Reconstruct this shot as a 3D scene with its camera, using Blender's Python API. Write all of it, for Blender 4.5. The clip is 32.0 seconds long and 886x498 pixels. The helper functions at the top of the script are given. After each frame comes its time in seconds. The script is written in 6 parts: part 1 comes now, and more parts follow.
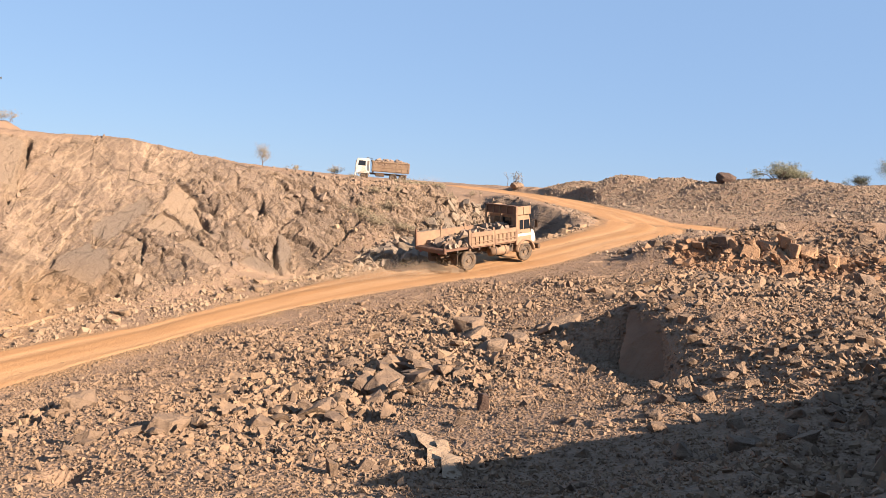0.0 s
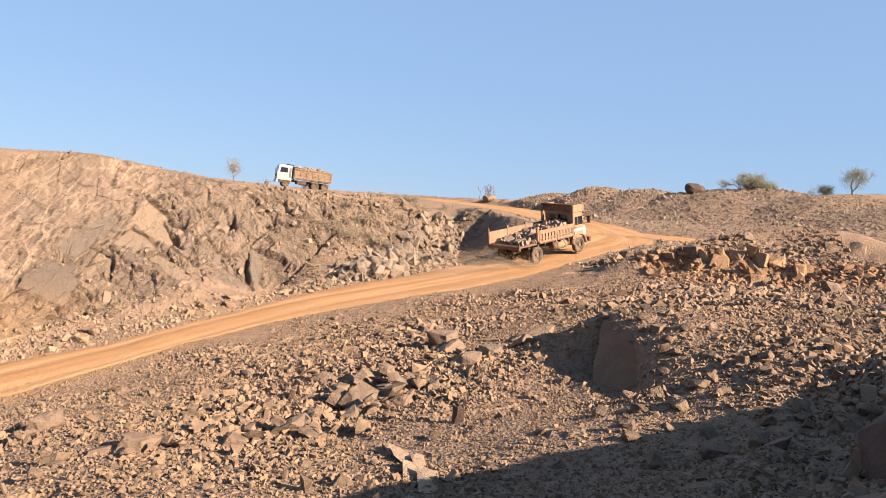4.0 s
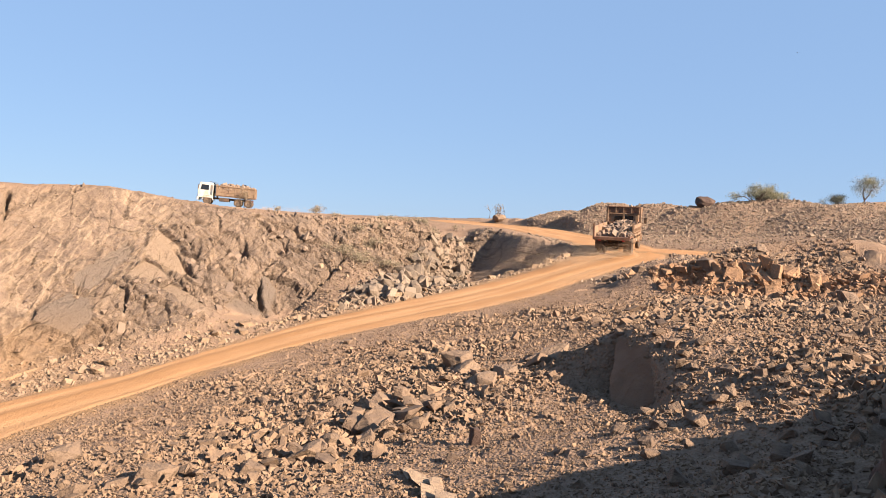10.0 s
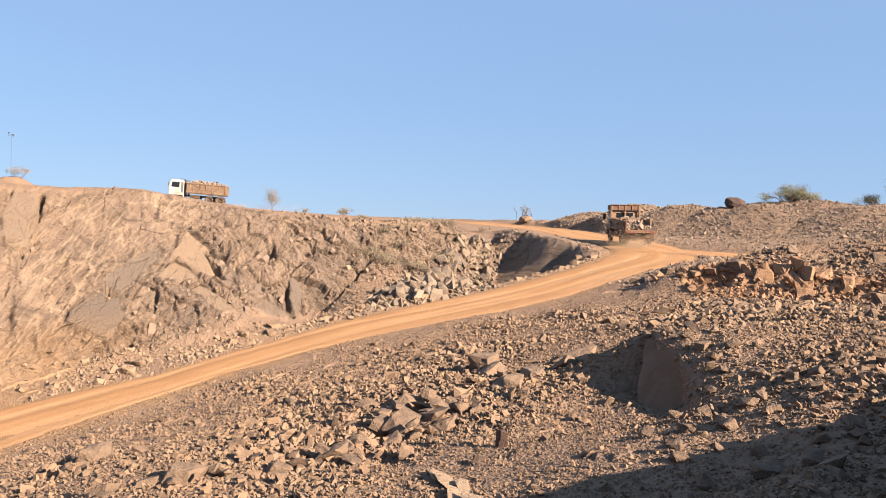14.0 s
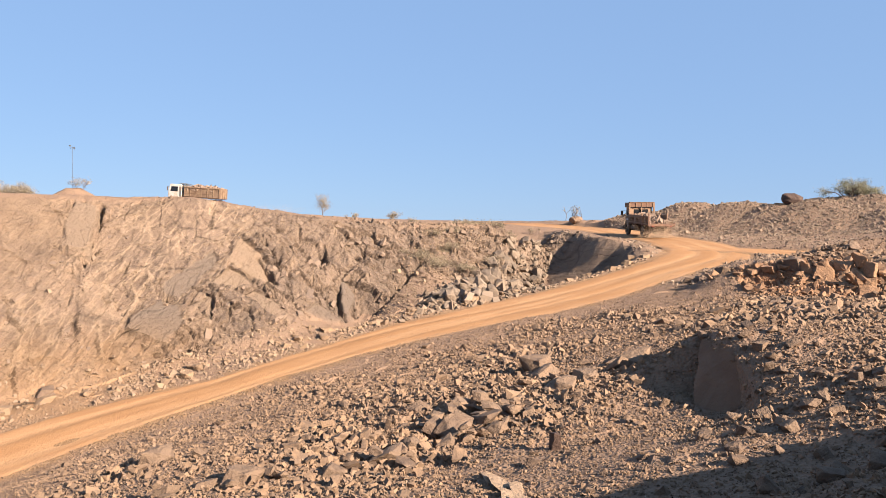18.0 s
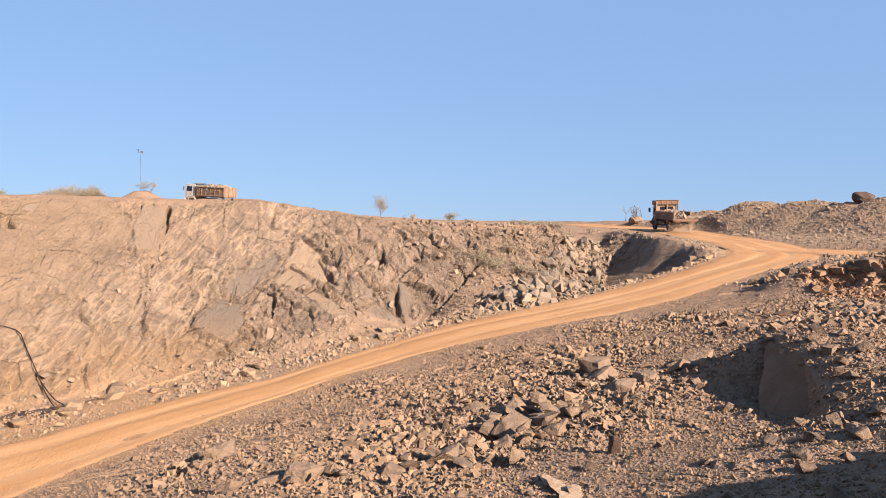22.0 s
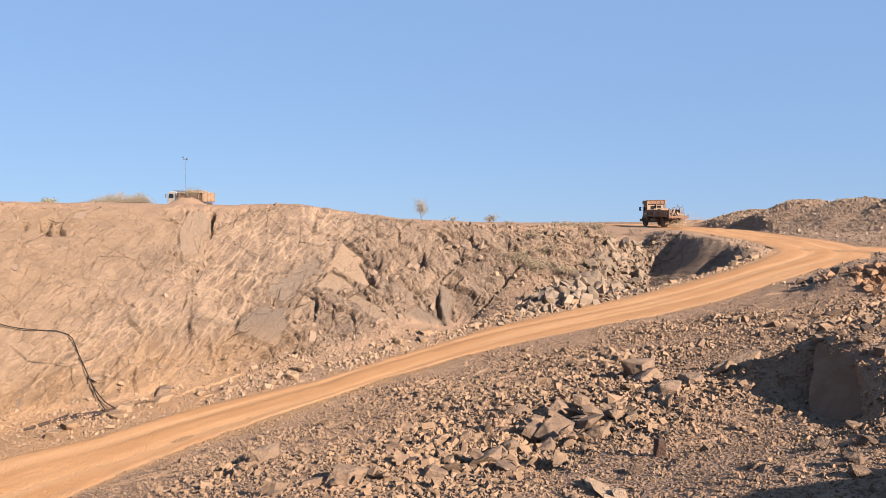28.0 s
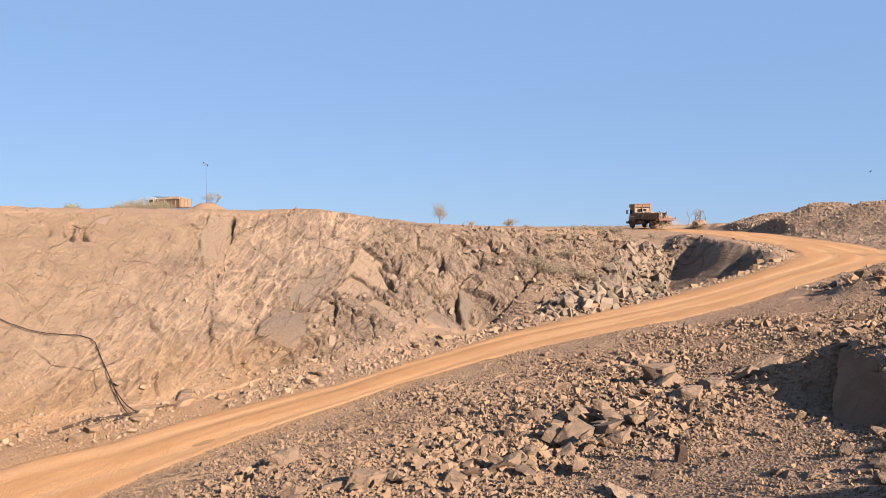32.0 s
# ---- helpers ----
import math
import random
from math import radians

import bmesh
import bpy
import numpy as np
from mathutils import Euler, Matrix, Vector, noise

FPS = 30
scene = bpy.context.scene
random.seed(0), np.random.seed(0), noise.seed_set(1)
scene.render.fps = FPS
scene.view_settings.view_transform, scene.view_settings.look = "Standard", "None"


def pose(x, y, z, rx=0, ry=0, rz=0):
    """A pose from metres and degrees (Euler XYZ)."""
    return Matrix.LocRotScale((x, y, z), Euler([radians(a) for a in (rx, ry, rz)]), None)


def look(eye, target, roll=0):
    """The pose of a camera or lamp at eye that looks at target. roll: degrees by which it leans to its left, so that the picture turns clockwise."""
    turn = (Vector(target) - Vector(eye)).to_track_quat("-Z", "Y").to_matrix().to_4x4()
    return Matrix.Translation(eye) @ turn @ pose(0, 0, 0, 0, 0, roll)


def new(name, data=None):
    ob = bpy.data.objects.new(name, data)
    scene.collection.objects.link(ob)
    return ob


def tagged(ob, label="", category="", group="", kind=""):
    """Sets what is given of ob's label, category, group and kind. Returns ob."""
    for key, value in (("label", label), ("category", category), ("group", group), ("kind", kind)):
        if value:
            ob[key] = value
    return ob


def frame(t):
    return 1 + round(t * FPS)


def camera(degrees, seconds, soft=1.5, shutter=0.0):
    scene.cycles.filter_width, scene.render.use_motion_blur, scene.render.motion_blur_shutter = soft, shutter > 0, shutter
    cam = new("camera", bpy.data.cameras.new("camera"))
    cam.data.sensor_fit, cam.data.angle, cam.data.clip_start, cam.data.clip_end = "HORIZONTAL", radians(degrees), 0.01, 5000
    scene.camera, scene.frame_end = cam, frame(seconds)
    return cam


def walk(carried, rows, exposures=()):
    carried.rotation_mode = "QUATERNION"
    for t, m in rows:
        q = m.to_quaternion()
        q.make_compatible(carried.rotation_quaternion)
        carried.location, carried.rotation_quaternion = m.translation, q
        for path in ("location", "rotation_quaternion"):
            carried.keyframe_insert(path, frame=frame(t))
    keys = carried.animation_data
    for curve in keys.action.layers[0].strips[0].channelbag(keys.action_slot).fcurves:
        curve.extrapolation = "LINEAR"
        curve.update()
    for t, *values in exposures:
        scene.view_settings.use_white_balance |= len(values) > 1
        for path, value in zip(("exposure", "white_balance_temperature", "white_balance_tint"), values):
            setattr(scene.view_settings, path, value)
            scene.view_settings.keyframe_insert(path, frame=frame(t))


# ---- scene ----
# ---- camera: a hand-held pan from one standing point; seconds, yaw to the left, pitch, roll ----
cam = camera(59.36, 32.0, soft=0.5)


def aim(yaw, pitch, roll):
    return pose(0, 0, 0, 90 + pitch, 0, yaw) @ pose(0, 0, 0, 0, 0, roll)


walk(cam, [(t, aim(y, p, r)) for t, y, p, r in [
    (0, 1.18, -5.41, 3.44), (0.5, 0.79, -5.24, 3.32), (1, 0.32, -5.17, 3.14), (1.5, -0.36, -4.88, 3.13),
    (2, -0.40, -4.61, 3.13), (2.5, -0.51, -4.51, 3.13), (3, -0.60, -4.48, 3.14), (3.5, -0.67, -4.46, 3.14),
    (5.5, -1.05, -3.82, 1.94), (6, -1.13, -3.79, 1.88), (6.5, -1.14, -3.78, 1.83), (7, -1.00, -3.70, 1.83),
    (7.5, -0.82, -3.63, 1.70), (8, -0.44, -3.45, 1.66), (8.5, 0.03, -3.10, 1.35), (9, -0.00, -2.87, 1.18),
    (9.5, -0.05, -2.80, 1.14), (10, 0.14, -2.82, 1.14), (10.5, 0.83, -2.79, 1.07), (11, 1.71, -2.78, 1.05),
    (11.5, 2.02, -2.77, 1.01), (12, 2.02, -2.74, 1.02), (12.5, 2.09, -2.75, 1.04), (13, 2.07, -2.72, 0.99),
    (13.5, 2.00, -2.73, 1.02), (14, 2.09, -2.73, 1.00), (14.5, 2.06, -2.69, 0.88), (16.5, 2.08, -2.68, 0.36),
    (17, 2.80, -2.64, 0.22), (17.5, 4.19, -2.60, -0.03), (18, 5.75, -2.57, -0.13), (18.5, 6.75, -2.55, -0.21),
    (19, 7.23, -2.55, -0.25), (19.5, 7.92, -2.55, -0.22), (20, 8.43, -2.55, -0.27), (20.5, 8.64, -2.55, -0.29),
    (21, 9.14, -2.50, -0.33), (21.5, 9.69, -2.49, -0.33), (22, 9.98, -2.50, -0.35), (22.5, 10.20, -2.49, -0.38),
    (23, 10.43, -2.45, -0.66), (23.5, 10.66, -2.47, -0.88), (24, 10.75, -2.40, -0.95), (24.5, 10.94, -2.40, -0.96),
    (26.5, 11.77, -2.35, -0.99), (27, 12.32, -2.34, -0.98), (27.5, 12.56, -2.32, -1.10), (28, 12.96, -2.28, -1.09),
    (28.5, 13.62, -2.25, -1.15), (29, 13.84, -2.25, -1.20), (29.5, 13.83, -2.24, -1.16), (30, 13.86, -2.22, -1.18),
    (30.5, 13.83, -2.08, -1.20), (31, 13.84, -2.02, -1.18), (31.5, 14.00, -1.95, -1.29), (32, 14.34, -1.93, -1.28)]],
     [(0, 1.54, 6950, 10), (6, 1.54, 6950, 10), (14, 1.53, 6850, 10), (18, 1.48, 6700, 10), (24, 1.43, 6550, 10), (30, 1.38, 6550, 10), (32, 1.38, 6550, 10)])

# ---- daylight: low sun from the right, a little behind the camera ----
SUN_TO = Vector((0.80, -0.48, 0.45)).normalized()
sun = new("sun", bpy.data.lights.new("sun", "SUN"))
sun.data.energy, sun.data.angle, sun.data.color = 6.5, radians(0.5), (1.0, 0.86, 0.745)
sun.matrix_world = look((60, -40, 40), Vector((60, -40, 40)) - SUN_TO)
world = bpy.data.worlds.new("sky")
scene.world = world
world.use_nodes = True
wn = world.node_tree.nodes
sky = wn.new("ShaderNodeTexSky")
sky.sky_type, sky.sun_disc = "NISHITA", False
sky.sun_elevation = math.asin(SUN_TO.z)
sky.sun_rotation = math.atan2(SUN_TO.x, SUN_TO.y)
sky.air_density, sky.dust_density, sky.ozone_density = 1.0, 0.5, 2.5
lift = wn.new("ShaderNodeVectorMath")  # the haze near the horizon is as bright as the sky a little above it
lift.operation = "MULTIPLY_ADD"
lift.inputs[1].default_value, lift.inputs[2].default_value = (1, 1, 0.95), (0, 0, 0.06)
world.node_tree.links.new(wn.new("ShaderNodeTexCoord").outputs["Generated"], lift.inputs[0])
world.node_tree.links.new(lift.outputs[0], sky.inputs[0])
tint = wn.new("ShaderNodeMix")
tint.data_type = "RGBA"
tint.inputs[0].default_value, tint.inputs[7].default_value = 0.6, (3.2, 5.35, 9.5, 1)  # evens the sky out: thin bright haze
world.node_tree.links.new(sky.outputs[0], tint.inputs[6])
world.node_tree.links.new(tint.outputs[2], wn["Background"].inputs[0])
wn["Background"].inputs[1].default_value = 0.0405


# ---- materials ----
class Mat:
    """A node material with a Principled surface and short ways to add nodes."""

    def __init__(self, name, rough=0.9, metal=0.0, spec=0.3):
        self.m = bpy.data.materials.new(name)
        self.m.use_nodes = True
        self.t = self.m.node_tree
        self.b = self.t.nodes["Principled BSDF"]
        self.b.inputs["Roughness"].default_value = rough
        self.b.inputs["Metallic"].default_value = metal
        self.b.inputs["Specular IOR Level"].default_value = spec
        self.co = self.t.nodes.new("ShaderNodeNewGeometry").outputs["Position"]

    def local(self):
        self.co = self.t.nodes.new("ShaderNodeTexCoord").outputs["Object"]
        return self

    def node(self, kind, **ins):
        n = self.t.nodes.new(kind)
        for k, v in ins.items():
            self.put(n.inputs[k.replace("_", " ")], v)
        return n

    def put(self, socket, v):
        if isinstance(v, bpy.types.NodeSocket):
            self.t.links.new(v, socket)
        else:
            socket.default_value = v

    def noise(self, scale, detail=5.0, rough=0.6, co=None, warp=0.0):
        n = self.node("ShaderNodeTexNoise", Vector=co or self.co, Scale=scale, Detail=detail, Roughness=rough, Distortion=warp)
        return n.outputs["Fac"]

    def cells(self, scale, feature="F1", co=None, out="Distance"):
        n = self.node("ShaderNodeTexVoronoi", Vector=co or self.co, Scale=scale)
        n.feature = feature
        return n.outputs[out]

    def ramp(self, fac, *stops):
        n = self.node("ShaderNodeValToRGB", Fac=fac)
        e = n.color_ramp.elements
        while len(e) < len(stops):
            e.new(0.5)
        for i, (p, c) in enumerate(stops):
            e[i].position = p
            e[i].color = (c, c, c, 1) if isinstance(c, (int, float)) else (*c, 1)
        return n.outputs[0]

    def mix(self, fac, a, b, how="MIX"):
        n = self.node("ShaderNodeMix")
        n.data_type, n.blend_type = "RGBA", how
        for s, v in ((n.inputs[0], fac), (n.inputs[6], a), (n.inputs[7], b)):
            if isinstance(v, tuple) and len(v) == 3:
                v = (*v, 1)
            self.put(s, v)
        return n.outputs[2]

    def math(self, op, a, b=0.0):
        n = self.node("ShaderNodeMath")
        n.operation = op
        self.put(n.inputs[0], a), self.put(n.inputs[1], b)
        return n.outputs[0]

    def color(self, v):
        self.put(self.b.inputs["Base Color"], (*v, 1) if isinstance(v, tuple) else v)
        return self

    def bump(self, height, depth=0.05, strength=1.0):
        n = self.node("ShaderNodeBump", Height=height, Distance=depth, Strength=strength)
        last = self.b.inputs["Normal"]
        if last.is_linked:
            self.t.links.new(last.links[0].from_socket, n.inputs["Normal"])
        self.t.links.new(n.outputs[0], last)
        return self

    def island(self):
        return self.t.nodes.new("ShaderNodeNewGeometry").outputs["Random Per Island"]

    def rand(self):
        return self.t.nodes.new("ShaderNodeObjectInfo").outputs["Random"]


def attribute(m, name):
    n = m.t.nodes.new("ShaderNodeAttribute")
    n.attribute_name = name
    return n.outputs["Fac"]


def ground_material():
    m = Mat("quarry_ground", 0.95, 0, 0.15)
    big = m.noise(0.09, 4)
    mid = m.noise(0.7, 6, 0.65)
    fine = m.noise(7.0, 5, 0.7)
    rubble = m.mix(m.ramp(big, (0.35, 0), (0.65, 1)), (0.146, 0.096, 0.066), (0.202, 0.131, 0.085))
    rubble = m.mix(m.ramp(fine, (0.3, 0), (0.7, 1)), rubble, (0.222, 0.144, 0.095))
    # bare rock of the pit wall: brown-grey rock, slanting sandy veins, sandier towards the left end, smooth slabs
    face = m.node("ShaderNodeCombineXYZ", X=attribute(m, "across"), Y=attribute(m, "along")).outputs[0]
    veins = m.noise(1.0, 9, 0.68, m.node("ShaderNodeMapping", Vector=face, Scale=(1.5, 0.32, 1)).outputs[0], 0.7)
    fibre = m.noise(1.0, 7, 0.7, m.node("ShaderNodeMapping", Vector=face, Scale=(6.0, 1.1, 1)).outputs[0], 0.5)
    place = m.node("ShaderNodeSeparateXYZ", Vector=m.co).outputs[0]
    left = m.ramp(m.math("MULTIPLY", m.math("ADD", m.math("MULTIPLY", place, -0.05), m.math("MULTIPLY", m.noise(0.25, 4), 0.6)), 0.5), (0.6, 0), (0.8, 1))
    wall = m.mix(m.ramp(m.noise(0.3, 6, 0.6), (0.35, 0), (0.65, 1)), (0.151, 0.109, 0.082), (0.213, 0.149, 0.105))
    middle = m.math("MULTIPLY", m.ramp(m.math("MULTIPLY", place, -0.02), (0.27, 0), (0.36, 1)), m.ramp(m.math("MULTIPLY", place, -0.02), (0.45, 1), (0.53, 0.12)))
    wall = m.mix(left, wall, m.mix(m.ramp(mid, (0.3, 0), (0.7, 1)), (0.22, 0.143, 0.088), (0.283, 0.184, 0.114)))
    wall = m.mix(m.ramp(veins, (0.54, 0), (0.64, 0.5)), wall, (0.279, 0.19, 0.121))
    # thin pale ribs that branch and cross, in the middle of the wall
    rib = attribute(m, "rib")
    wall = m.mix(m.math("MULTIPLY", middle, 0.75), wall, m.mix(m.ramp(mid, (0.3, 0), (0.7, 1)), (0.172, 0.119, 0.088), (0.243, 0.166, 0.114)))
    # pale plate edges: quartz dust and the light they catch, put into the colour
    wall = m.mix(m.math("MULTIPLY", rib, m.ramp(mid, (0.35, 0.15), (0.6, 0.8))), wall, (0.404, 0.287, 0.191))
    wall = m.mix(m.math("MULTIPLY", m.math("MAXIMUM", middle, 0.3), m.ramp(fibre, (0.57, 0), (0.66, 0.7))), wall, (0.33, 0.224, 0.14))
    wall = m.mix(m.math("MULTIPLY", m.ramp(fibre, (0.28, 0.4), (0.38, 0)), m.math("MAXIMUM", middle, 0.1)), wall, (0.096, 0.063, 0.045))
    crack = m.cells(0.42, "DISTANCE_TO_EDGE", m.mix(0.22, face, m.node("ShaderNodeTexNoise", Vector=face, Scale=0.9, Detail=6.0).outputs["Color"]))
    crack = m.math("MULTIPLY", m.ramp(crack, (0.0, 1), (0.011, 0)), m.ramp(m.noise(0.35, 3), (0.5, 0), (0.6, 1)))
    wall = m.mix(m.math("MULTIPLY", crack, 0.35), wall, (0.067, 0.044, 0.029))
    wall = m.mix(m.ramp(m.noise(4.5, 7, 0.7), (0.54, 0), (0.68, 0.4)), wall, (0.124, 0.087, 0.062))
    flecks = m.noise(10.0, 4, 0.8)
    wall = m.mix(m.ramp(flecks, (0.55, 0), (0.63, 0.3)), wall, (0.096, 0.066, 0.048))
    wall = m.mix(m.ramp(flecks, (0.36, 0.55), (0.45, 0)), wall, (0.353, 0.243, 0.158))
    # broken plates of differing tone, thin joints between them, and pale mineral veins along the slant
    bent = m.mix(0.16, face, m.node("ShaderNodeTexNoise", Vector=face, Scale=1.1, Detail=5.0).outputs["Color"])
    for size, wide, dark in ((0.7, 0.045, 0.5), (1.7, 0.06, 0.35)):
        cut = m.node("ShaderNodeMapping", Vector=bent, Scale=(size, 0.7 * size, 1), Rotation=(0, 0, 0.5)).outputs[0]
        tone = m.ramp(m.cells(1.0, "F1", cut, "Color"), (0.2, 0.88), (0.8, 1.1))
        wall = m.mix(0.8, wall, tone, "MULTIPLY")
        line = m.math("MULTIPLY", m.ramp(m.cells(1.0, "DISTANCE_TO_EDGE", cut), (0.0, 1), (wide, 0)), m.ramp(m.noise(0.8, 4), (0.36, 0), (0.5, dark)))
        wall = m.mix(line, wall, (0.07, 0.05, 0.038))
        m.bump(m.math("MULTIPLY", line, attribute(m, "wall")), -0.12, 1.0)
    for wide, turn in ((0.07, 0.0), (0.05, 0.35)):
        seam = m.node("ShaderNodeMapping", Vector=bent, Scale=(1.7, 0.36, 1), Rotation=(0, 0, turn)).outputs[0]
        seam = m.ramp(m.cells(1.0, "DISTANCE_TO_EDGE", seam), (0.0, 1), (wide, 0))
        wall = m.mix(m.math("MULTIPLY", seam, m.math("MULTIPLY", m.math("MAXIMUM", middle, 0.08), m.ramp(m.noise(0.5, 4), (0.42, 0.15), (0.6, 0.8)))), wall, (0.4, 0.285, 0.19))
    wall = m.mix(m.math("MULTIPLY", left, 0.65), wall, m.mix(m.ramp(m.noise(0.6, 7, 0.65), (0.35, 0), (0.65, 1)), (0.215, 0.143, 0.092), (0.295, 0.2, 0.13)))
    plate = m.mix(m.ramp(m.noise(0.8, 7, 0.65), (0.35, 0), (0.68, 1)), (0.188, 0.133, 0.093), (0.25, 0.173, 0.116))
    plate = m.mix(attribute(m, "pale"), m.mix(0.75, plate, (0.15, 0.118, 0.094)), m.mix(0.75, plate, (0.31, 0.215, 0.142)))
    wall = m.mix(m.math("MULTIPLY", attribute(m, "slab"), 0.9), wall, plate)
    rubble = m.mix(m.math("MULTIPLY", attribute(m, "red"), m.ramp(mid, (0.35, 0.5), (0.6, 1))), rubble, (0.205, 0.102, 0.052))
    col = m.mix(attribute(m, "wall"), rubble, m.mix(1.0, wall, (0.91, 0.91, 0.91), "MULTIPLY"))
    sand = m.mix(m.ramp(mid, (0.3, 0), (0.7, 1)), (0.229, 0.129, 0.062), (0.267, 0.162, 0.084))
    col = m.mix(attribute(m, "sand"), col, sand)
    m.color(col)
    grain = m.noise(5.5, 9, 0.75)
    rugged = m.math("MULTIPLY", attribute(m, "wall"), m.math("SUBTRACT", 1.0, m.math("MULTIPLY", attribute(m, "slab"), 0.75)))
    m.bump(m.math("MULTIPLY", grain, attribute(m, "wall")), 0.2, 1.0)
    m.bump(m.math("MULTIPLY", fibre, m.math("MULTIPLY", rugged, m.math("MAXIMUM", middle, 0.35))), 0.12, 0.8)
    m.bump(m.math("MULTIPLY", crack, attribute(m, "wall")), -0.15, 1.0)
    m.bump(m.noise(2.2, 9, 0.72), 0.09, 0.8)
    m.bump(m.math("MULTIPLY", m.cells(13.0), m.math("SUBTRACT", 1.0, attribute(m, "wall"))), 0.05, 0.9)
    return m.m


def road_material():
    m = Mat("haul_road_dust", 0.95, 0, 0.1)
    n = m.noise(0.35, 6, 0.6)
    f = m.noise(14.0, 4, 0.7)
    c = m.mix(m.ramp(n, (0.3, 0), (0.7, 1)), (0.304, 0.157, 0.071), (0.353, 0.196, 0.095))
    c = m.mix(m.math("MULTIPLY", attribute(m, "track"), 0.45), c, (0.389, 0.234, 0.123))
    c = m.mix(m.ramp(attribute(m, "lane"), (0.05, 0), (0.45, 0.55)), c, (0.283, 0.148, 0.066))
    c = m.mix(m.ramp(m.math("MULTIPLY", attribute(m, "lane"), -1.0), (0.1, 0), (0.5, 0.5)), c, (0.422, 0.257, 0.137))
    c = m.mix(m.ramp(f, (0.45, 0), (0.75, 0.4)), c, (0.250, 0.131, 0.060))
    c = m.mix(m.ramp(m.math("ADD", attribute(m, "edge"), m.math("MULTIPLY", m.math("SUBTRACT", m.noise(1.3, 5), 0.5), 0.6)), (0.78, 0), (0.98, 0.75)), c, (0.245, 0.147, 0.083))
    m.color(c)
    m.bump(m.noise(5.0, 6, 0.7), 0.05, 0.8)
    m.bump(m.cells(16.0), 0.02, 0.5)
    return m.m


def stone_material(name, lo, hi, dust):
    m = Mat(name, 0.9, 0, 0.25)
    c = m.mix(m.island(), lo, hi)
    c = m.mix(m.ramp(m.noise(3.5, 5), (0.42, 0), (0.68, 0.85)), c, dust)
    m.color(c)
    m.bump(m.noise(16.0, 6, 0.7), 0.03, 0.8)
    return m.m


GROUND = ground_material()
ROAD = road_material()
STONE = stone_material("broken_stone", (0.093, 0.062, 0.043), (0.211, 0.139, 0.089), (0.238, 0.151, 0.089))
GREY_STONE = stone_material("grey_stone", (0.08, 0.058, 0.042), (0.211, 0.158, 0.112), (0.205, 0.144, 0.096))
HEAP_STONE = stone_material("heap_stone", (0.155, 0.113, 0.083), (0.235, 0.17, 0.12), (0.235, 0.166, 0.111))
WALL_STONE = stone_material("sandy_stone", (0.147, 0.098, 0.066), (0.244, 0.171, 0.114), (0.254, 0.171, 0.103))


RED_STONE = stone_material("red_stone", (0.15, 0.085, 0.05), (0.26, 0.155, 0.09), (0.25, 0.14, 0.075))


def rock_material(name, lo, hi, dust):
    """Stone of a single block: each block its own tone, dusty above, cracked and pitted."""
    m = Mat(name, 0.88, 0, 0.25)
    c = m.mix(m.rand(), lo, hi)
    c = m.mix(m.ramp(m.noise(2.2, 7, 0.65), (0.4, 0), (0.7, 0.8)), c, dust)
    c = m.mix(m.ramp(m.noise(11.0, 5, 0.7), (0.58, 0), (0.75, 0.5)), c, lo)
    m.color(c)
    m.bump(m.noise(4.0, 8, 0.7), 0.12, 0.9)
    m.bump(m.cells(6.0, "DISTANCE_TO_EDGE"), 0.02, 0.35)
    return m.m


BLOCK_STONE = rock_material("block_stone", (0.105, 0.071, 0.051), (0.171, 0.115, 0.077), (0.21, 0.138, 0.086))
SINGLE_STONE = rock_material("single_stone", (0.081, 0.055, 0.04), (0.171, 0.115, 0.076), (0.2, 0.129, 0.08))
GREY_BLOCK = rock_material("grey_block", (0.085, 0.065, 0.049), (0.223, 0.168, 0.122), (0.186, 0.134, 0.091))
EDGE_STONE = rock_material("edge_stone", (0.161, 0.105, 0.066), (0.256, 0.174, 0.11), (0.259, 0.165, 0.092))
BLOCK_FACE = rock_material("block_face", (0.155, 0.089, 0.054), (0.176, 0.104, 0.065), (0.198, 0.12, 0.074))
LEDGE_ROCK = rock_material("ledge_rock", (0.205, 0.116, 0.065), (0.267, 0.159, 0.093), (0.248, 0.139, 0.071))
# for the heap's dark boulder, and for a hole's shade put into a stone's colour
DARK_ROCK_AND_HOLE = rock_material("dark_rock", (0.047, 0.03, 0.022), (0.067, 0.041, 0.031), (0.095, 0.06, 0.04))


def wet_material():
    m = Mat("wet_mud", 0.25, 0, 0.5)
    m.color(m.mix(m.ramp(m.noise(3.0, 5), (0.4, 0), (0.6, 1)), (0.024, 0.015, 0.01), (0.062, 0.039, 0.024)))
    m.bump(m.noise(9.0, 4), 0.02, 0.5)
    return m.m


WET = wet_material()

# red-brown rock, with some of the side face's shade put into its dark colour
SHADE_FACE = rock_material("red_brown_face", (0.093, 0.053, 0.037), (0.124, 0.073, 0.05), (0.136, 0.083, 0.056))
STREAK_ROCK = rock_material("streak_rock", (0.26, 0.18, 0.118), (0.31, 0.217, 0.143), (0.273, 0.186, 0.114))
OUTCROP_ROCK = rock_material("outcrop_rock", (0.143, 0.096, 0.066), (0.198, 0.135, 0.091), (0.223, 0.144, 0.087))
WALL_SHARD = stone_material("wall_shard", (0.122, 0.087, 0.065), (0.198, 0.137, 0.094), (0.185, 0.128, 0.086))


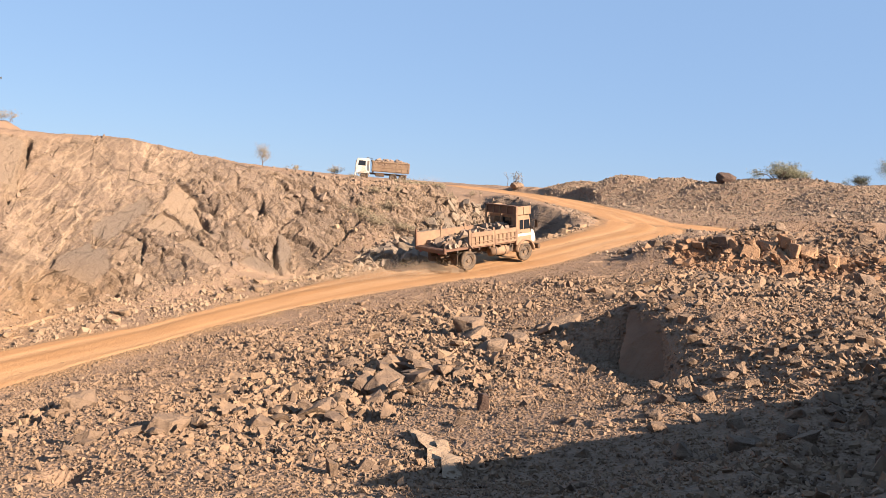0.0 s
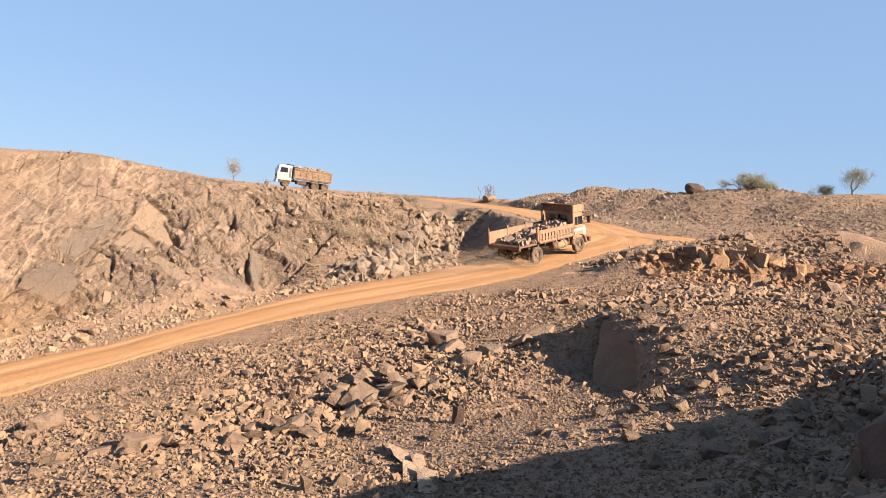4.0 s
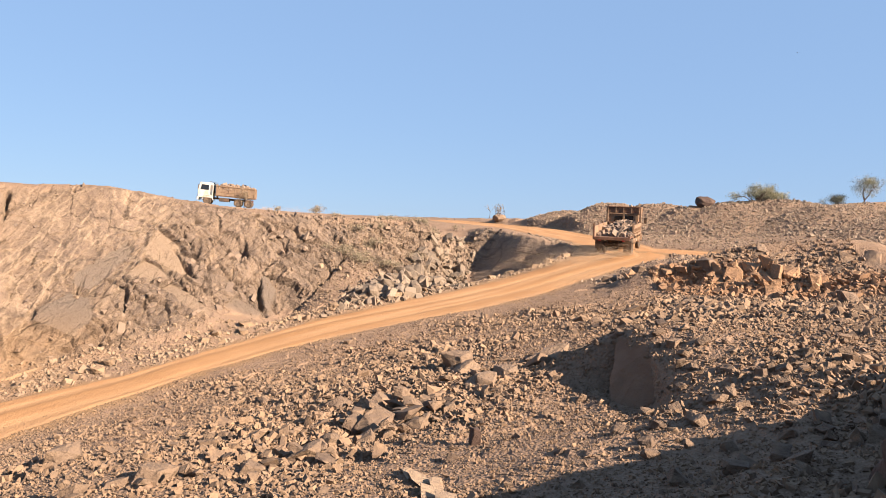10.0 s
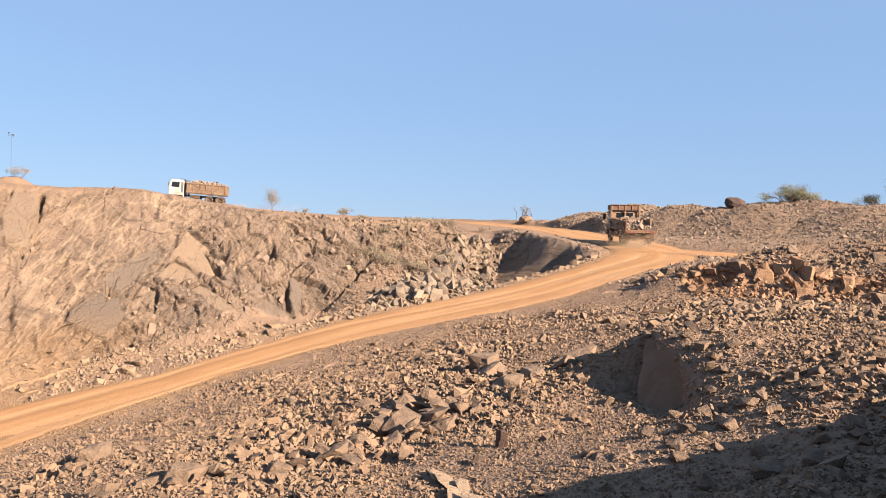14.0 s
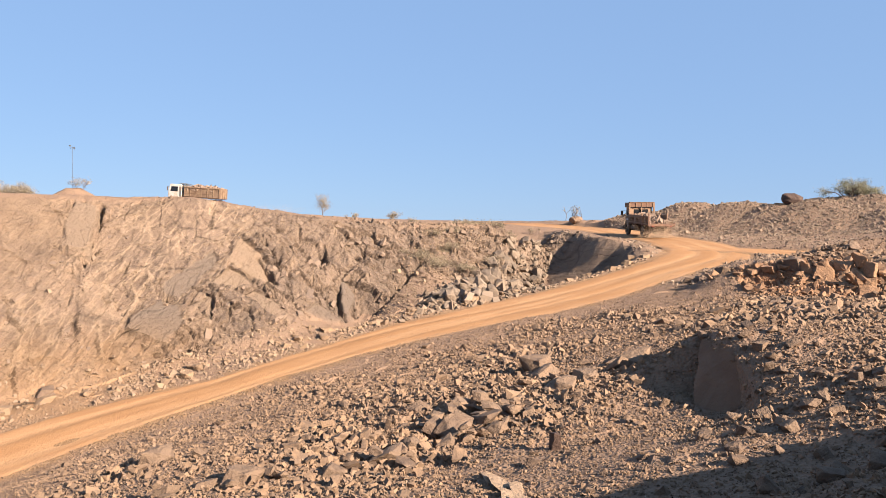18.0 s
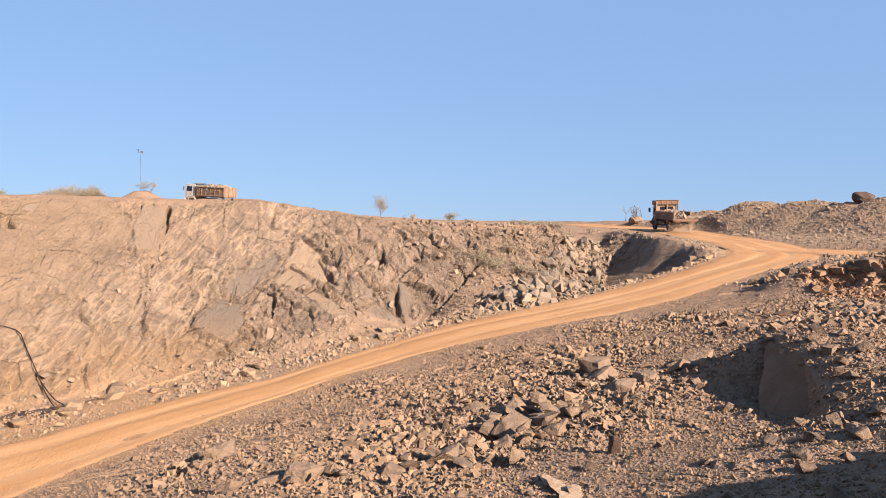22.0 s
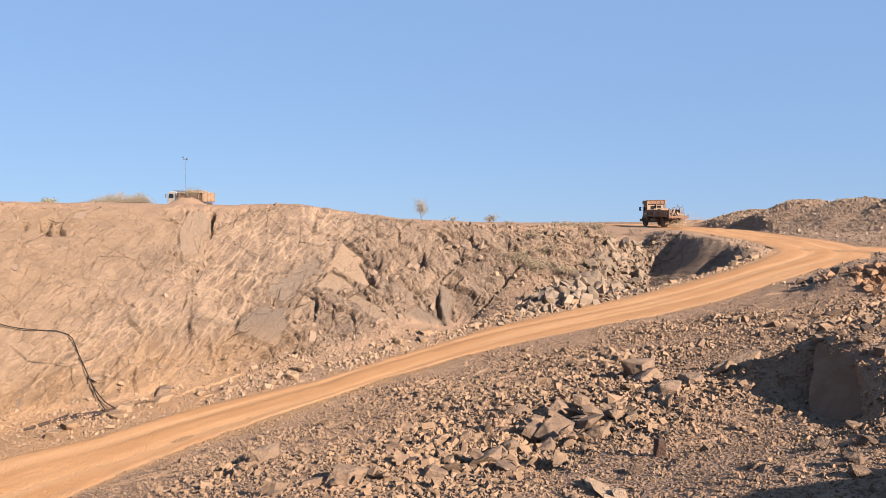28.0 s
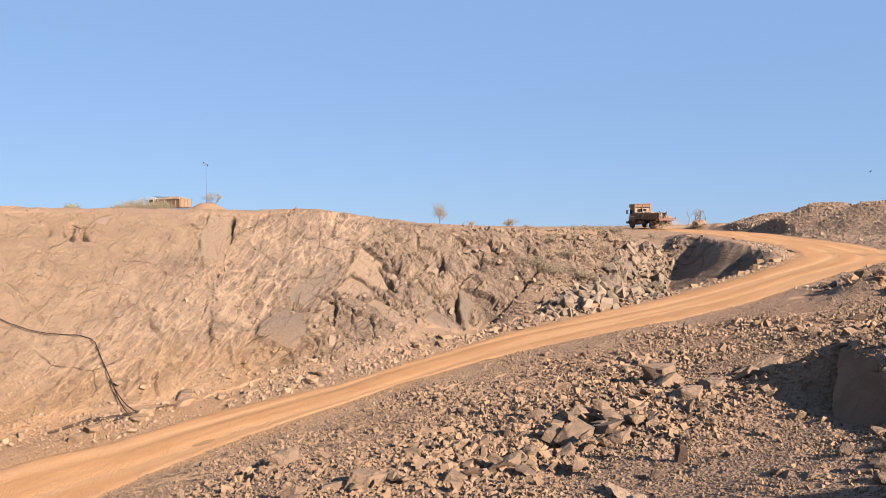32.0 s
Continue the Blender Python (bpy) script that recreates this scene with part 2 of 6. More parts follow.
# ---- the ground: break lines of the quarry, filled in between ----
def bend(points, step=0.5):
    """A smooth line through points, as an array of about one place each step."""
    p = np.array(points, float)
    p = np.vstack([2 * p[0] - p[1], p, 2 * p[-1] - p[-2]])
    out = []
    for a, b, c, d in zip(p, p[1:], p[2:], p[3:]):
        n = max(2, int(np.linalg.norm(c - b) / step))
        u = np.linspace(0, 1, n, endpoint=False)[:, None]
        out.append(0.5 * (2 * b + (c - a) * u + (2 * a - 5 * b + 4 * c - d) * u**2 + (3 * b - a - 3 * c + d) * u**3))
    return np.vstack(out + [p[-2:-1]])


HAUL_ROAD = bend([(-22.5, -4, -8.1), (-21.4, 6, -7.9), (-19.6, 17, -7.65), (-16.4, 24.1, -7.24), (-11.8, 28.9, -6.66), (-7.0, 33.8, -6.1), (-1.75, 39.1, -5.25),
                  (3.45, 43.5, -4.55), (6.4, 46.6, -4.1), (10, 50.2, -3.35), (12.2, 53.2, -2.9), (13.1, 57, -2.65), (13.1, 62, -2.45), (12.9, 66, -2.32),
                  (12.1, 72, -2.2), (10.7, 78.5, -2.0), (9.3, 85, -1.75), (7.0, 91, -1.65), (3.8, 97.5, -1.5), (0.5, 103.5, -1.3), (-4, 106.3, -1.3)])
RIM_TRACK = bend([(-4, 106.3, -1.3), (-11, 105.4, -1.35), (-14.2, 105, -1.2), (-21.3, 102.8, -0.6), (-26.7, 101.6, -0.18), (-34, 100.4, 0.38), (-40.7, 99.4, 0.85),
                  (-48.5, 100, 1.35), (-55, 102, 1.7), (-66, 104.8, 1.8), (-71, 106.5, 2.0), (-95, 112, 2.1)])
SIDE_ROAD = bend([(12.9, 60, -2.6), (17, 57.5, -2.65), (21, 53.5, -2.75), (27, 49, -2.6), (38, 45, -2.3)])


def beside(line, off, rise, lo, hi):
    """The part of a line between two depths, set off to its left."""
    way = np.gradient(line[:, :2], axis=0)
    way /= np.linalg.norm(way, axis=1)[:, None]
    out = line + np.stack([-way[:, 1] * off, way[:, 0] * off, np.full(len(line), rise)], 1)
    return out[(line[:, 1] > lo) & (line[:, 1] < hi)]


BREAKS = [
    HAUL_ROAD, RIM_TRACK, SIDE_ROAD,
    beside(HAUL_ROAD, 4.1, 0.12, -4, 53), beside(HAUL_ROAD, -4.0, -0.05, -4, 50), beside(HAUL_ROAD, 4.6, 0.05, 58, 100), beside(HAUL_ROAD, -4.2, 0.05, 62, 100),
    # ground at the foot of the wall, then its crest
    bend([(-29, 4, -7.0), (-25.6, 17, -6.9), (-22.6, 25.5, -6.6)]),
    bend([(-36, 12, 1.4), (-34.5, 22, 1.5), (-32.7, 28.4, 1.46), (-30.3, 35.3, 1.33), (-25.2, 40.7, 1.16), (-21.7, 43, 1.0), (-19.1, 44.7, 1.16), (-17.2, 47.4, 0.57),
          (-13.3, 51.3, -0.17), (-7.7, 56.0, -0.73), (-3.5, 58.6, -0.71), (0.5, 62, -0.85), (2.4, 66, -1.0)]),
    # deep corner where the wall turns
    bend([(-8.7, 39.2, -6.1), (-9.1, 43, -6.3), (-9.4, 45.6, -5.8)]),
    # spur inside the bend: berm along the road, sharp crest, foot of its steep flank
    bend([(1.0, 47.6, -4.75), (3.4, 49.8, -4.2), (6.0, 52.4, -3.6), (8.0, 54.6, -2.95)]),
    bend([(8.9, 56.2, -2.35), (8.3, 56.6, -2.1), (7.0, 58.9, -1.75), (5.2, 62.6, -1.45), (3.6, 66.5, -1.25), (2.8, 70, -1.2)]),
    bend([(6.5, 58.2, -4.3), (6.4, 56.6, -4.3), (5.4, 55.0, -4.6), (4.2, 53.0, -4.9)], 0.3), bend([(4.2, 61.0, -4.2), (2.9, 64.5, -3.6)], 0.3), bend([(4.4, 58.4, -4.9), (3.6, 56.0, -5.2), (2.8, 53.4, -5.4)], 0.3),
    bend([(-0.2, 49.5, -6.3), (0.5, 53, -6.6), (1.0, 57, -6.2), (1.4, 61, -5.4), (1.8, 65, -4.2), (2.3, 69, -2.2)]), bend([(-1.2, 49.2, -5.3), (-0.6, 54, -5.2), (0.0, 58, -4.7), (0.6, 62, -3.9)]),
    bend([(-1.8, 52.0, -4.6), (-1.1, 57, -4.1), (-0.2, 62, -3.1)]),
    # level land behind the rim
    bend([(-44, 50, 1.3), (-30, 62, 0.8), (-15, 80, -0.6), (-4, 86, -1.2)]),
    bend([(-95, 132, 1.6), (-40, 128, 0.0), (0, 120, -1.6), (30, 116, -0.4), (62, 112, 1.6)]),
    # right-hand land behind the heaps
    bend([(15, 102, -1.5), (24, 90, -1.0), (36, 84, 0.6), (50, 92, 2.0), (62, 96, 2.2)]),
    bend([(20, 72, -2.0), (26, 60, -2.0), (33, 52, -1.6), (44, 48, -0.6)]),
    # rock ledge below the side road
    bend([(9.4, 43.0, -3.5), (11.5, 42.2, -2.85), (13.92, 41.25, -2.43), (15.7, 40.45, -2.34), (17.32, 39.45, -2.49), (18.71, 38.45, -2.95), (22, 37.0, -2.6), (34, 35, -1.4)]),
    bend([(8.5, 39.5, -4.3), (13.44, 39.6, -3.75), (14.93, 38.8, -3.83), (16.21, 37.8, -4.06), (17.77, 37.0, -4.21), (20.3, 35.6, -3.4), (32, 32, -2.8)]), bend([(9, 34, -3.95), (14, 31.5, -3.6), (20, 29.5, -3.3)]),
    bend([(17.1, 43.8, -1.47), (19.24, 43.3, -1.15), (21.07, 42.6, -1.0), (23.38, 41.8, -0.77)]),
    bend([(16.75, 42.5, -2.36), (18.85, 42.0, -2.41), (20.6, 41.2, -2.56), (22.74, 40.2, -2.74)]),
    # near slope of broken stone
    bend([(-14, 17, -6.9), (-7.9, 16.3, -5.5), (-5.3, 14.2, -5.2), (-3.3, 15.8, -5.35), (-1.0, 17.5, -5.2)]),
    bend([(-2.6, 20.3, -5.15), (0.2, 23.5, -4.85), (2.4, 22.9, -4.75), (4.6, 25, -4.2), (8, 29, -3.7)]),
    bend([(-9.5, 9.5, -5.2), (-5, 10, -4.5), (0, 10.6, -4.3), (2.9, 10.6, -3.8), (4.2, 8.6, -2.9)]),
    # hollow beside the standing block
    bend([(2.9, 17.6, -4.8), (3.4, 18.4, -4.7), (3.8, 19.6, -4.6)]), bend([(3.9, 18.8, -4.6), (4.4, 17.4, -4.5), (4.9, 16.5, -4.35)]),
    bend([(5.4, 16.3, -4.0), (5.35, 17.2, -3.75), (5.5, 18.2, -3.2), (5.35, 19.4, -2.8), (5.0, 20.3, -2.85), (4.5, 21.3, -3.05)]), bend([(6.2, 17.0, -3.5), (6.4, 18.4, -3.0), (6.3, 19.6, -2.75), (6.0, 21, -2.75)]),
    bend([(4.6, 13.0, -3.8), (7, 15, -3.3), (8.2, 19, -2.95), (12, 26, -3.0)]),
    # where the camera stands, and the bank of spoil beside and behind it
    bend([(-8, 2, -3.4), (-3, 2.5, -1.9), (0, 2.0, -1.65), (2.4, 1.6, -1.5)]),
    bend([(-2, -1.5, -1.65), (0, 0, -1.65), (1.6, 0.6, -1.6)]),
    bend([(-20, -10, -3), (0, -8, -1.0), (4, -4, 0.5), (7.2, 5.2, 0.8), (8.0, 7.2, 0.0), (8.0, 9.6, -1.1), (9.0, 11.4, -1.6), (12, 14, -2.0), (16, 18, -2.5)]),
    bend([(4.2, 6.6, -2.9), (5.4, 9.5, -3.3), (7.2, 12.6, -3.2), (10, 17, -2.95)]),
]

FILL = (-112.0, -40.0, 224.0, 192.0)  # x, y, width, depth of the filled-in part


def fill_level(h, start):
    nx, ny = int(FILL[2] / h) + 1, int(FILL[3] / h) + 1
    total, count = np.zeros((ny, nx)), np.zeros((ny, nx))
    for line in BREAKS:
        i = np.clip(np.round((line[:, 0] - FILL[0]) / h).astype(int), 0, nx - 1)
        j = np.clip(np.round((line[:, 1] - FILL[1]) / h).astype(int), 0, ny - 1)
        np.add.at(total, (j, i), line[:, 2])
        np.add.at(count, (j, i), 1)
    held = count > 0
    value = np.where(held, total / np.maximum(count, 1), 0)
    if start is None:
        z = np.full((ny, nx), -0.5)
    else:
        z = sample(start[0], start[1], *np.meshgrid(FILL[0] + h * np.arange(nx), FILL[1] + h * np.arange(ny)))
    for step in range(262):
        p = np.pad(z, 1, mode="edge")
        z = (p[:-2, 1:-1] + p[2:, 1:-1] + p[1:-1, :-2] + p[1:-1, 2:]) / 4
        z = np.where(held & (step < 260), value, z)
    return z, h


def sample(z, h, x, y):
    u = np.clip((x - FILL[0]) / h, 0, z.shape[1] - 1.001)
    v = np.clip((y - FILL[1]) / h, 0, z.shape[0] - 1.001)
    i, j = u.astype(int), v.astype(int)
    a, b = u - i, v - j
    return (z[j, i] * (1 - a) + z[j, i + 1] * a) * (1 - b) + (z[j + 1, i] * (1 - a) + z[j + 1, i + 1] * a) * b


BASE = None
for cell in (6.4, 3.2, 1.6, 0.8, 0.5):
    BASE = fill_level(cell, BASE)

rng = np.random.default_rng(7)


def lattice(seed, n=64):
    return np.random.default_rng(seed).random((n, n))


def waves(x, y, size, seed, octaves=4, ridged=False):
    """Value noise in -1..1, ridged or smooth, of that size in metres."""
    out, amp, norm = 0, 1.0, 0.0
    for o in range(octaves):
        g = lattice(seed + 17 * o)
        u, v = x / size + 31.7 * o, y / size + 11.3 * o
        i, j = np.floor(u).astype(int), np.floor(v).astype(int)
        a, b = u - i, v - j
        a, b = a * a * (3 - 2 * a), b * b * (3 - 2 * b)
        i0, i1, j0, j1 = i % 64, (i + 1) % 64, j % 64, (j + 1) % 64
        n = ((g[j0, i0] * (1 - a) + g[j0, i1] * a) * (1 - b) + (g[j1, i0] * (1 - a) + g[j1, i1] * a) * b) * 2 - 1
        out = out + amp * (1 - 2 * np.abs(n) if ridged else n)
        norm += amp
        amp, size = amp * 0.5, size * 0.5
    return out / norm


def away(x, y, line):
    """Distance in plan from each place to a line, and the line's height at the nearest place."""
    shape = x.shape
    x, y = x.ravel(), y.ravel()
    best, z = np.full(x.shape, 1e9), np.zeros(x.shape)
    for a, b in zip(line[:-1:3], line[3::3]):
        d = b[:2] - a[:2]
        u = np.clip(((x - a[0]) * d[0] + (y - a[1]) * d[1]) / (d @ d), 0, 1)
        r = np.hypot(x - a[0] - u * d[0], y - a[1] - u * d[1])
        near = r < best
        best = np.where(near, r, best)
        z = np.where(near, a[2] + u * (b[2] - a[2]), z)
    return best.reshape(shape), z.reshape(shape)


def ease(a, b, v):
    u = np.clip((v - a) / (b - a), 0, 1)
    return u * u * (3 - 2 * u)


def facets(u, v, size, seed):
    """Flat tilted plates of that size: a height for each place, and the gap to the plate's edge."""
    r = np.random.default_rng(seed).random((5, 64, 64))
    u, v = u / size, v / size
    i0, j0 = np.floor(u).astype(int), np.floor(v).astype(int)
    d1, d2, best = np.full(u.shape, 9.0), np.full(u.shape, 9.0), np.zeros(u.shape)
    for di in (-1, 0, 1):
        for dj in (-1, 0, 1):
            i, j = (i0 + di) % 64, (j0 + dj) % 64
            du, dv = u - (i0 + di + r[0, j, i]), v - (j0 + dj + r[1, j, i])
            d = np.hypot(du, dv)
            h = (r[2, j, i] - 0.5) + 1.1 * (r[3, j, i] - 0.5) * du + 1.1 * (r[4, j, i] - 0.5) * dv
            near = d < d1
            d2 = np.where(near, d1, np.minimum(d2, d))
            best = np.where(near, h, best)
            d1 = np.where(near, d, d1)
    return best, d2 - d1


def creased(u, v, size, seed):
    """Flat three-cornered faces that meet in creases: random heights joined by planes."""
    r = np.random.default_rng(seed)
    g, flip = r.random((64, 64)) - 0.5, r.random((64, 64)) < 0.5
    u, v = u / size + 0.35 * v / size, v / size
    i, j = np.floor(u).astype(int), np.floor(v).astype(int)
    a, b = u - i, v - j
    i, j, i1, j1 = i % 64, j % 64, (i + 1) % 64, (j + 1) % 64
    p, q, s, t = g[j, i], g[j, i1], g[j1, i], g[j1, i1]
    one = np.where(a + b < 1, p + a * (q - p) + b * (s - p), t + (1 - a) * (s - t) + (1 - b) * (q - t))
    two = np.where(a > b, p + a * (q - p) + b * (t - q), p + b * (s - p) + a * (t - s))
    return np.where(flip[j, i], one, two)


# smooth bedding planes laid bare in the wall: corners in plan, how far each stands proud, and how pale it is
SLABS = [(((-16.14, 43.48), (-14.66, 42.95), (-13.08, 40.6), (-15.87, 40.3)), 0.14, 1.0), (((-15.77, 37.88), (-15.56, 40.03), (-14.75, 40.09), (-14.06, 39.6), (-14.55, 38.16)), 0.2, 0.85),
         (((-17.52, 32.82), (-17.7, 33.7), (-17.18, 35.44), (-16.31, 35.6), (-15.53, 34.46), (-15.76, 32.81)), 0.06, 0.05), (((-17.71, 37.0), (-16.8, 41.05), (-16.28, 40.53), (-16.31, 37.84), (-16.52, 36.08), (-17.42, 35.97)), 0.01, 0.15),
         (((-14.42, 37.98), (-13.95, 39.3), (-12.78, 39.11), (-11.38, 38.13), (-11.44, 37.35)), 0.11, 0.7), (((-11.22, 39.3), (-11.18, 41.81), (-9.55, 41.2), (-9.61, 39.28)), 0.07, 0.35),
         (((-23.4, 37.73), (-24.29, 40.46), (-22.88, 40.48), (-21.41, 36.73), (-22.26, 36.16)), 0.12, 0.75), (((-10.87, 45.48), (-10.66, 46.07), (-9.82, 45.43), (-9.56, 42.18), (-10.34, 43.22)), 0.13, 0.1)]
# clefts in the wall, as short lines in plan with a width and a depth
CLEFTS = [([(-23.12, 41.03), (-22.59, 39.95), (-22.11, 38.96), (-21.83, 37.84), (-21.38, 36.57), (-21.18, 35.31)], 0.13, 0.8), ([(-22.92, 36.12), (-22.31, 36.08), (-21.69, 36.03), (-21.35, 36.11)], 0.1, 0.5),
          ([(-22.54, 31.58), (-22.04, 31.47), (-21.5, 31.83)], 0.09, 0.4), ([(-15.91, 40.39), (-14.87, 40.43), (-13.86, 39.93), (-12.76, 39.39)], 0.22, 1.7), ([(-15.76, 37.71), (-15.41, 37.57), (-14.58, 37.98), (-14.39, 38.27)], 0.2, 1.5),
          ([(-17.56, 35.85), (-17.02, 35.92), (-16.4, 36.02)], 0.18, 1.3), ([(-13.93, 43.06), (-13.54, 41.99)], 0.22, 1.0), ([(-14.8, 42.36), (-14.34, 41.97), (-13.29, 40.7)], 0.13, 0.7),
          ([(-10.87, 45.48), (-10.3, 43.33), (-9.68, 41.75), (-9.16, 40.86)], 0.18, 0.6), ([(-6.48, 51.63), (-6.99, 48.88), (-7.58, 46.47), (-8.3, 45.25)], 0.26, 1.1), ([(-8.64, 45.22), (-8.91, 44.29), (-8.7, 42.6)], 0.7, 1.8),
          ([(-10.23, 50.39), (-9.97, 48.45)], 0.2, 0.8), ([(-20.73, 34.06), (-20.46, 33.3), (-20.13, 32.31)], 0.12, 0.4), ([(-15.22, 36.84), (-14.75, 35.36)], 0.12, 0.5),
          ([(-12.74, 46.42), (-12.2, 47.09), (-12.12, 45.4)], 0.16, 0.7), ([(-14.1, 48.2), (-13.7, 46.6)], 0.2, 0.6), ([(-11.7, 49.0), (-12.4, 46.8)], 0.16, 0.5), ([(-12.1, 43.6), (-11.6, 42.4)], 0.16, 0.6), ([(-15.4, 44.5), (-14.9, 44.0), (-13.9, 42.8)], 0.15, 0.6),
          ([(-29.05, 33.18), (-28.4, 32.5)], 0.16, 0.9), ([(-28.62, 34.27), (-27.6, 33.0)], 0.24, 1.4), ([(-28.05, 34.41), (-27.2, 33.5)], 0.2, 1.1), ([(-28.57, 33.66), (-28.0, 33.1)], 0.14, 0.8), ([(-27.57, 34.8), (-26.95, 34.72)], 0.1, 0.4),
          ([(-26.32, 29.23), (-26.35, 29.96), (-26.83, 30.9)], 0.1, 0.4), ([(-25.2, 28.03), (-24.87, 27.75)], 0.1, 0.3), ([(-24.4, 40.4), (-23.97, 39.49)], 0.1, 0.4)]


def wall_axes(x, y, z):
    """Directions on the wall: across the slanting veins, and along them."""
    a = 0.72 * x + 0.69 * y
    lean = np.clip((x + 17) / 6, 0, 1)
    return a * (0.72 + 0.2 * lean) - z * (0.95 - 0.4 * lean), a * (0.54 - 0.4 * lean) + z * (0.84 + 0.1 * lean)


HEAPS = [(6.8, 100.5, 3.2, 0.9), (9.2, 99.0, 2.2, 0.8), (11.4, 97.4, 2.4, 0.9), (14.6, 95, 7.4, 2.1), (18.0, 86.5, 8.0, 3.2), (22.0, 83, 9.0, 2.8), (25.1, 79.2, 7.8, 2.5), (27.8, 77.9, 9.3, 2.59), (30.2, 80.2, 9.9, 2.39), (33.3, 77.9, 9.9, 2.4), (35.4, 72.6, 9.3, 2.02), (20.2, 86.0, 8.0, 2.6), (23.5, 81.0, 7.0, 2.29), (37.8, 64.9, 7.4, 1.13), (-51.8, 85.8, 4.4, 2.6), (-60.5, 88, 6.3, 0.9)]
# pits between the blocks and under the ledge: places in plan, width, depth
PITS = [((-3.69, 21.93), 0.24, 0.75), ((-2.72, 19.42), 0.24, 0.75), ((-3.12, 17.01), 0.24, 0.75), ((-2.0, 17.89), 0.24, 0.75), ((-1.57, 15.48), 0.24, 0.75), ((-3.89, 15.04), 0.24, 0.75), ((-5.34, 10.98), 0.24, 0.75), ((-5.83, 11.34), 0.24, 0.75), ((11.7, 41.0), 0.4, 0.8), ((12.3, 40.8), 0.45, 1.0), ((13.0, 40.5), 0.45, 1.0)]
ROADS = ((HAUL_ROAD, 3.3), (RIM_TRACK, 2.6), (SIDE_ROAD, 2.6))


# how far the packed dust of the haul road reaches to the left and right of its line, by depth
LEFT_EDGE = ((-4, 20, 22.9, 26, 29, 31.9, 34, 37, 39.2, 42, 52.8, 58.5, 66, 110), (2.2, 1.5, 0.85, 1.4, 1.25, 2.4, 3.0, 3.4, 3.1, 3.4, 3.2, 2.6, 2.8, 3.0))
RIGHT_EDGE = ((-4, 19.7, 22.9, 26, 28.6, 30.8, 33, 35.2, 37, 39.2, 41.3, 43.6, 47.3, 49.1, 51, 52.8, 57.5, 64, 110), (4.0, 3.87, 3.4, 2.9, 1.7, 0.85, 0.4, 0.4, 0.8, 1.45, 2.0, 1.9, 1.5, 1.5, 2.1, 2.8, 3.0, 3.0, 3.0))


def road_reach(x, y, line, half):
    """Distance in plan outside a road's edge (negative on the road), and the road's height there."""
    d, level = away(x, y, line)
    if line is not HAUL_ROAD:
        return d - half, level
    shape = x.shape
    x, y = x.ravel(), y.ravel()
    best, gap = np.full(x.shape, 1e9), np.zeros(x.shape)
    for a, b in zip(line[:-1:3], line[3::3]):
        w = b[:2] - a[:2]
        u = np.clip(((x - a[0]) * w[0] + (y - a[1]) * w[1]) / (w @ w), 0, 1)
        r = np.hypot(x - a[0] - u * w[0], y - a[1] - u * w[1])
        left = w[0] * (y - a[1]) - w[1] * (x - a[0]) > 0
        near = r < best
        best = np.where(near, r, best)
        gap = np.where(near, r - np.where(left, np.interp(a[1], *LEFT_EDGE), np.interp(a[1], *RIGHT_EDGE)), gap)
    return gap.reshape(shape), level


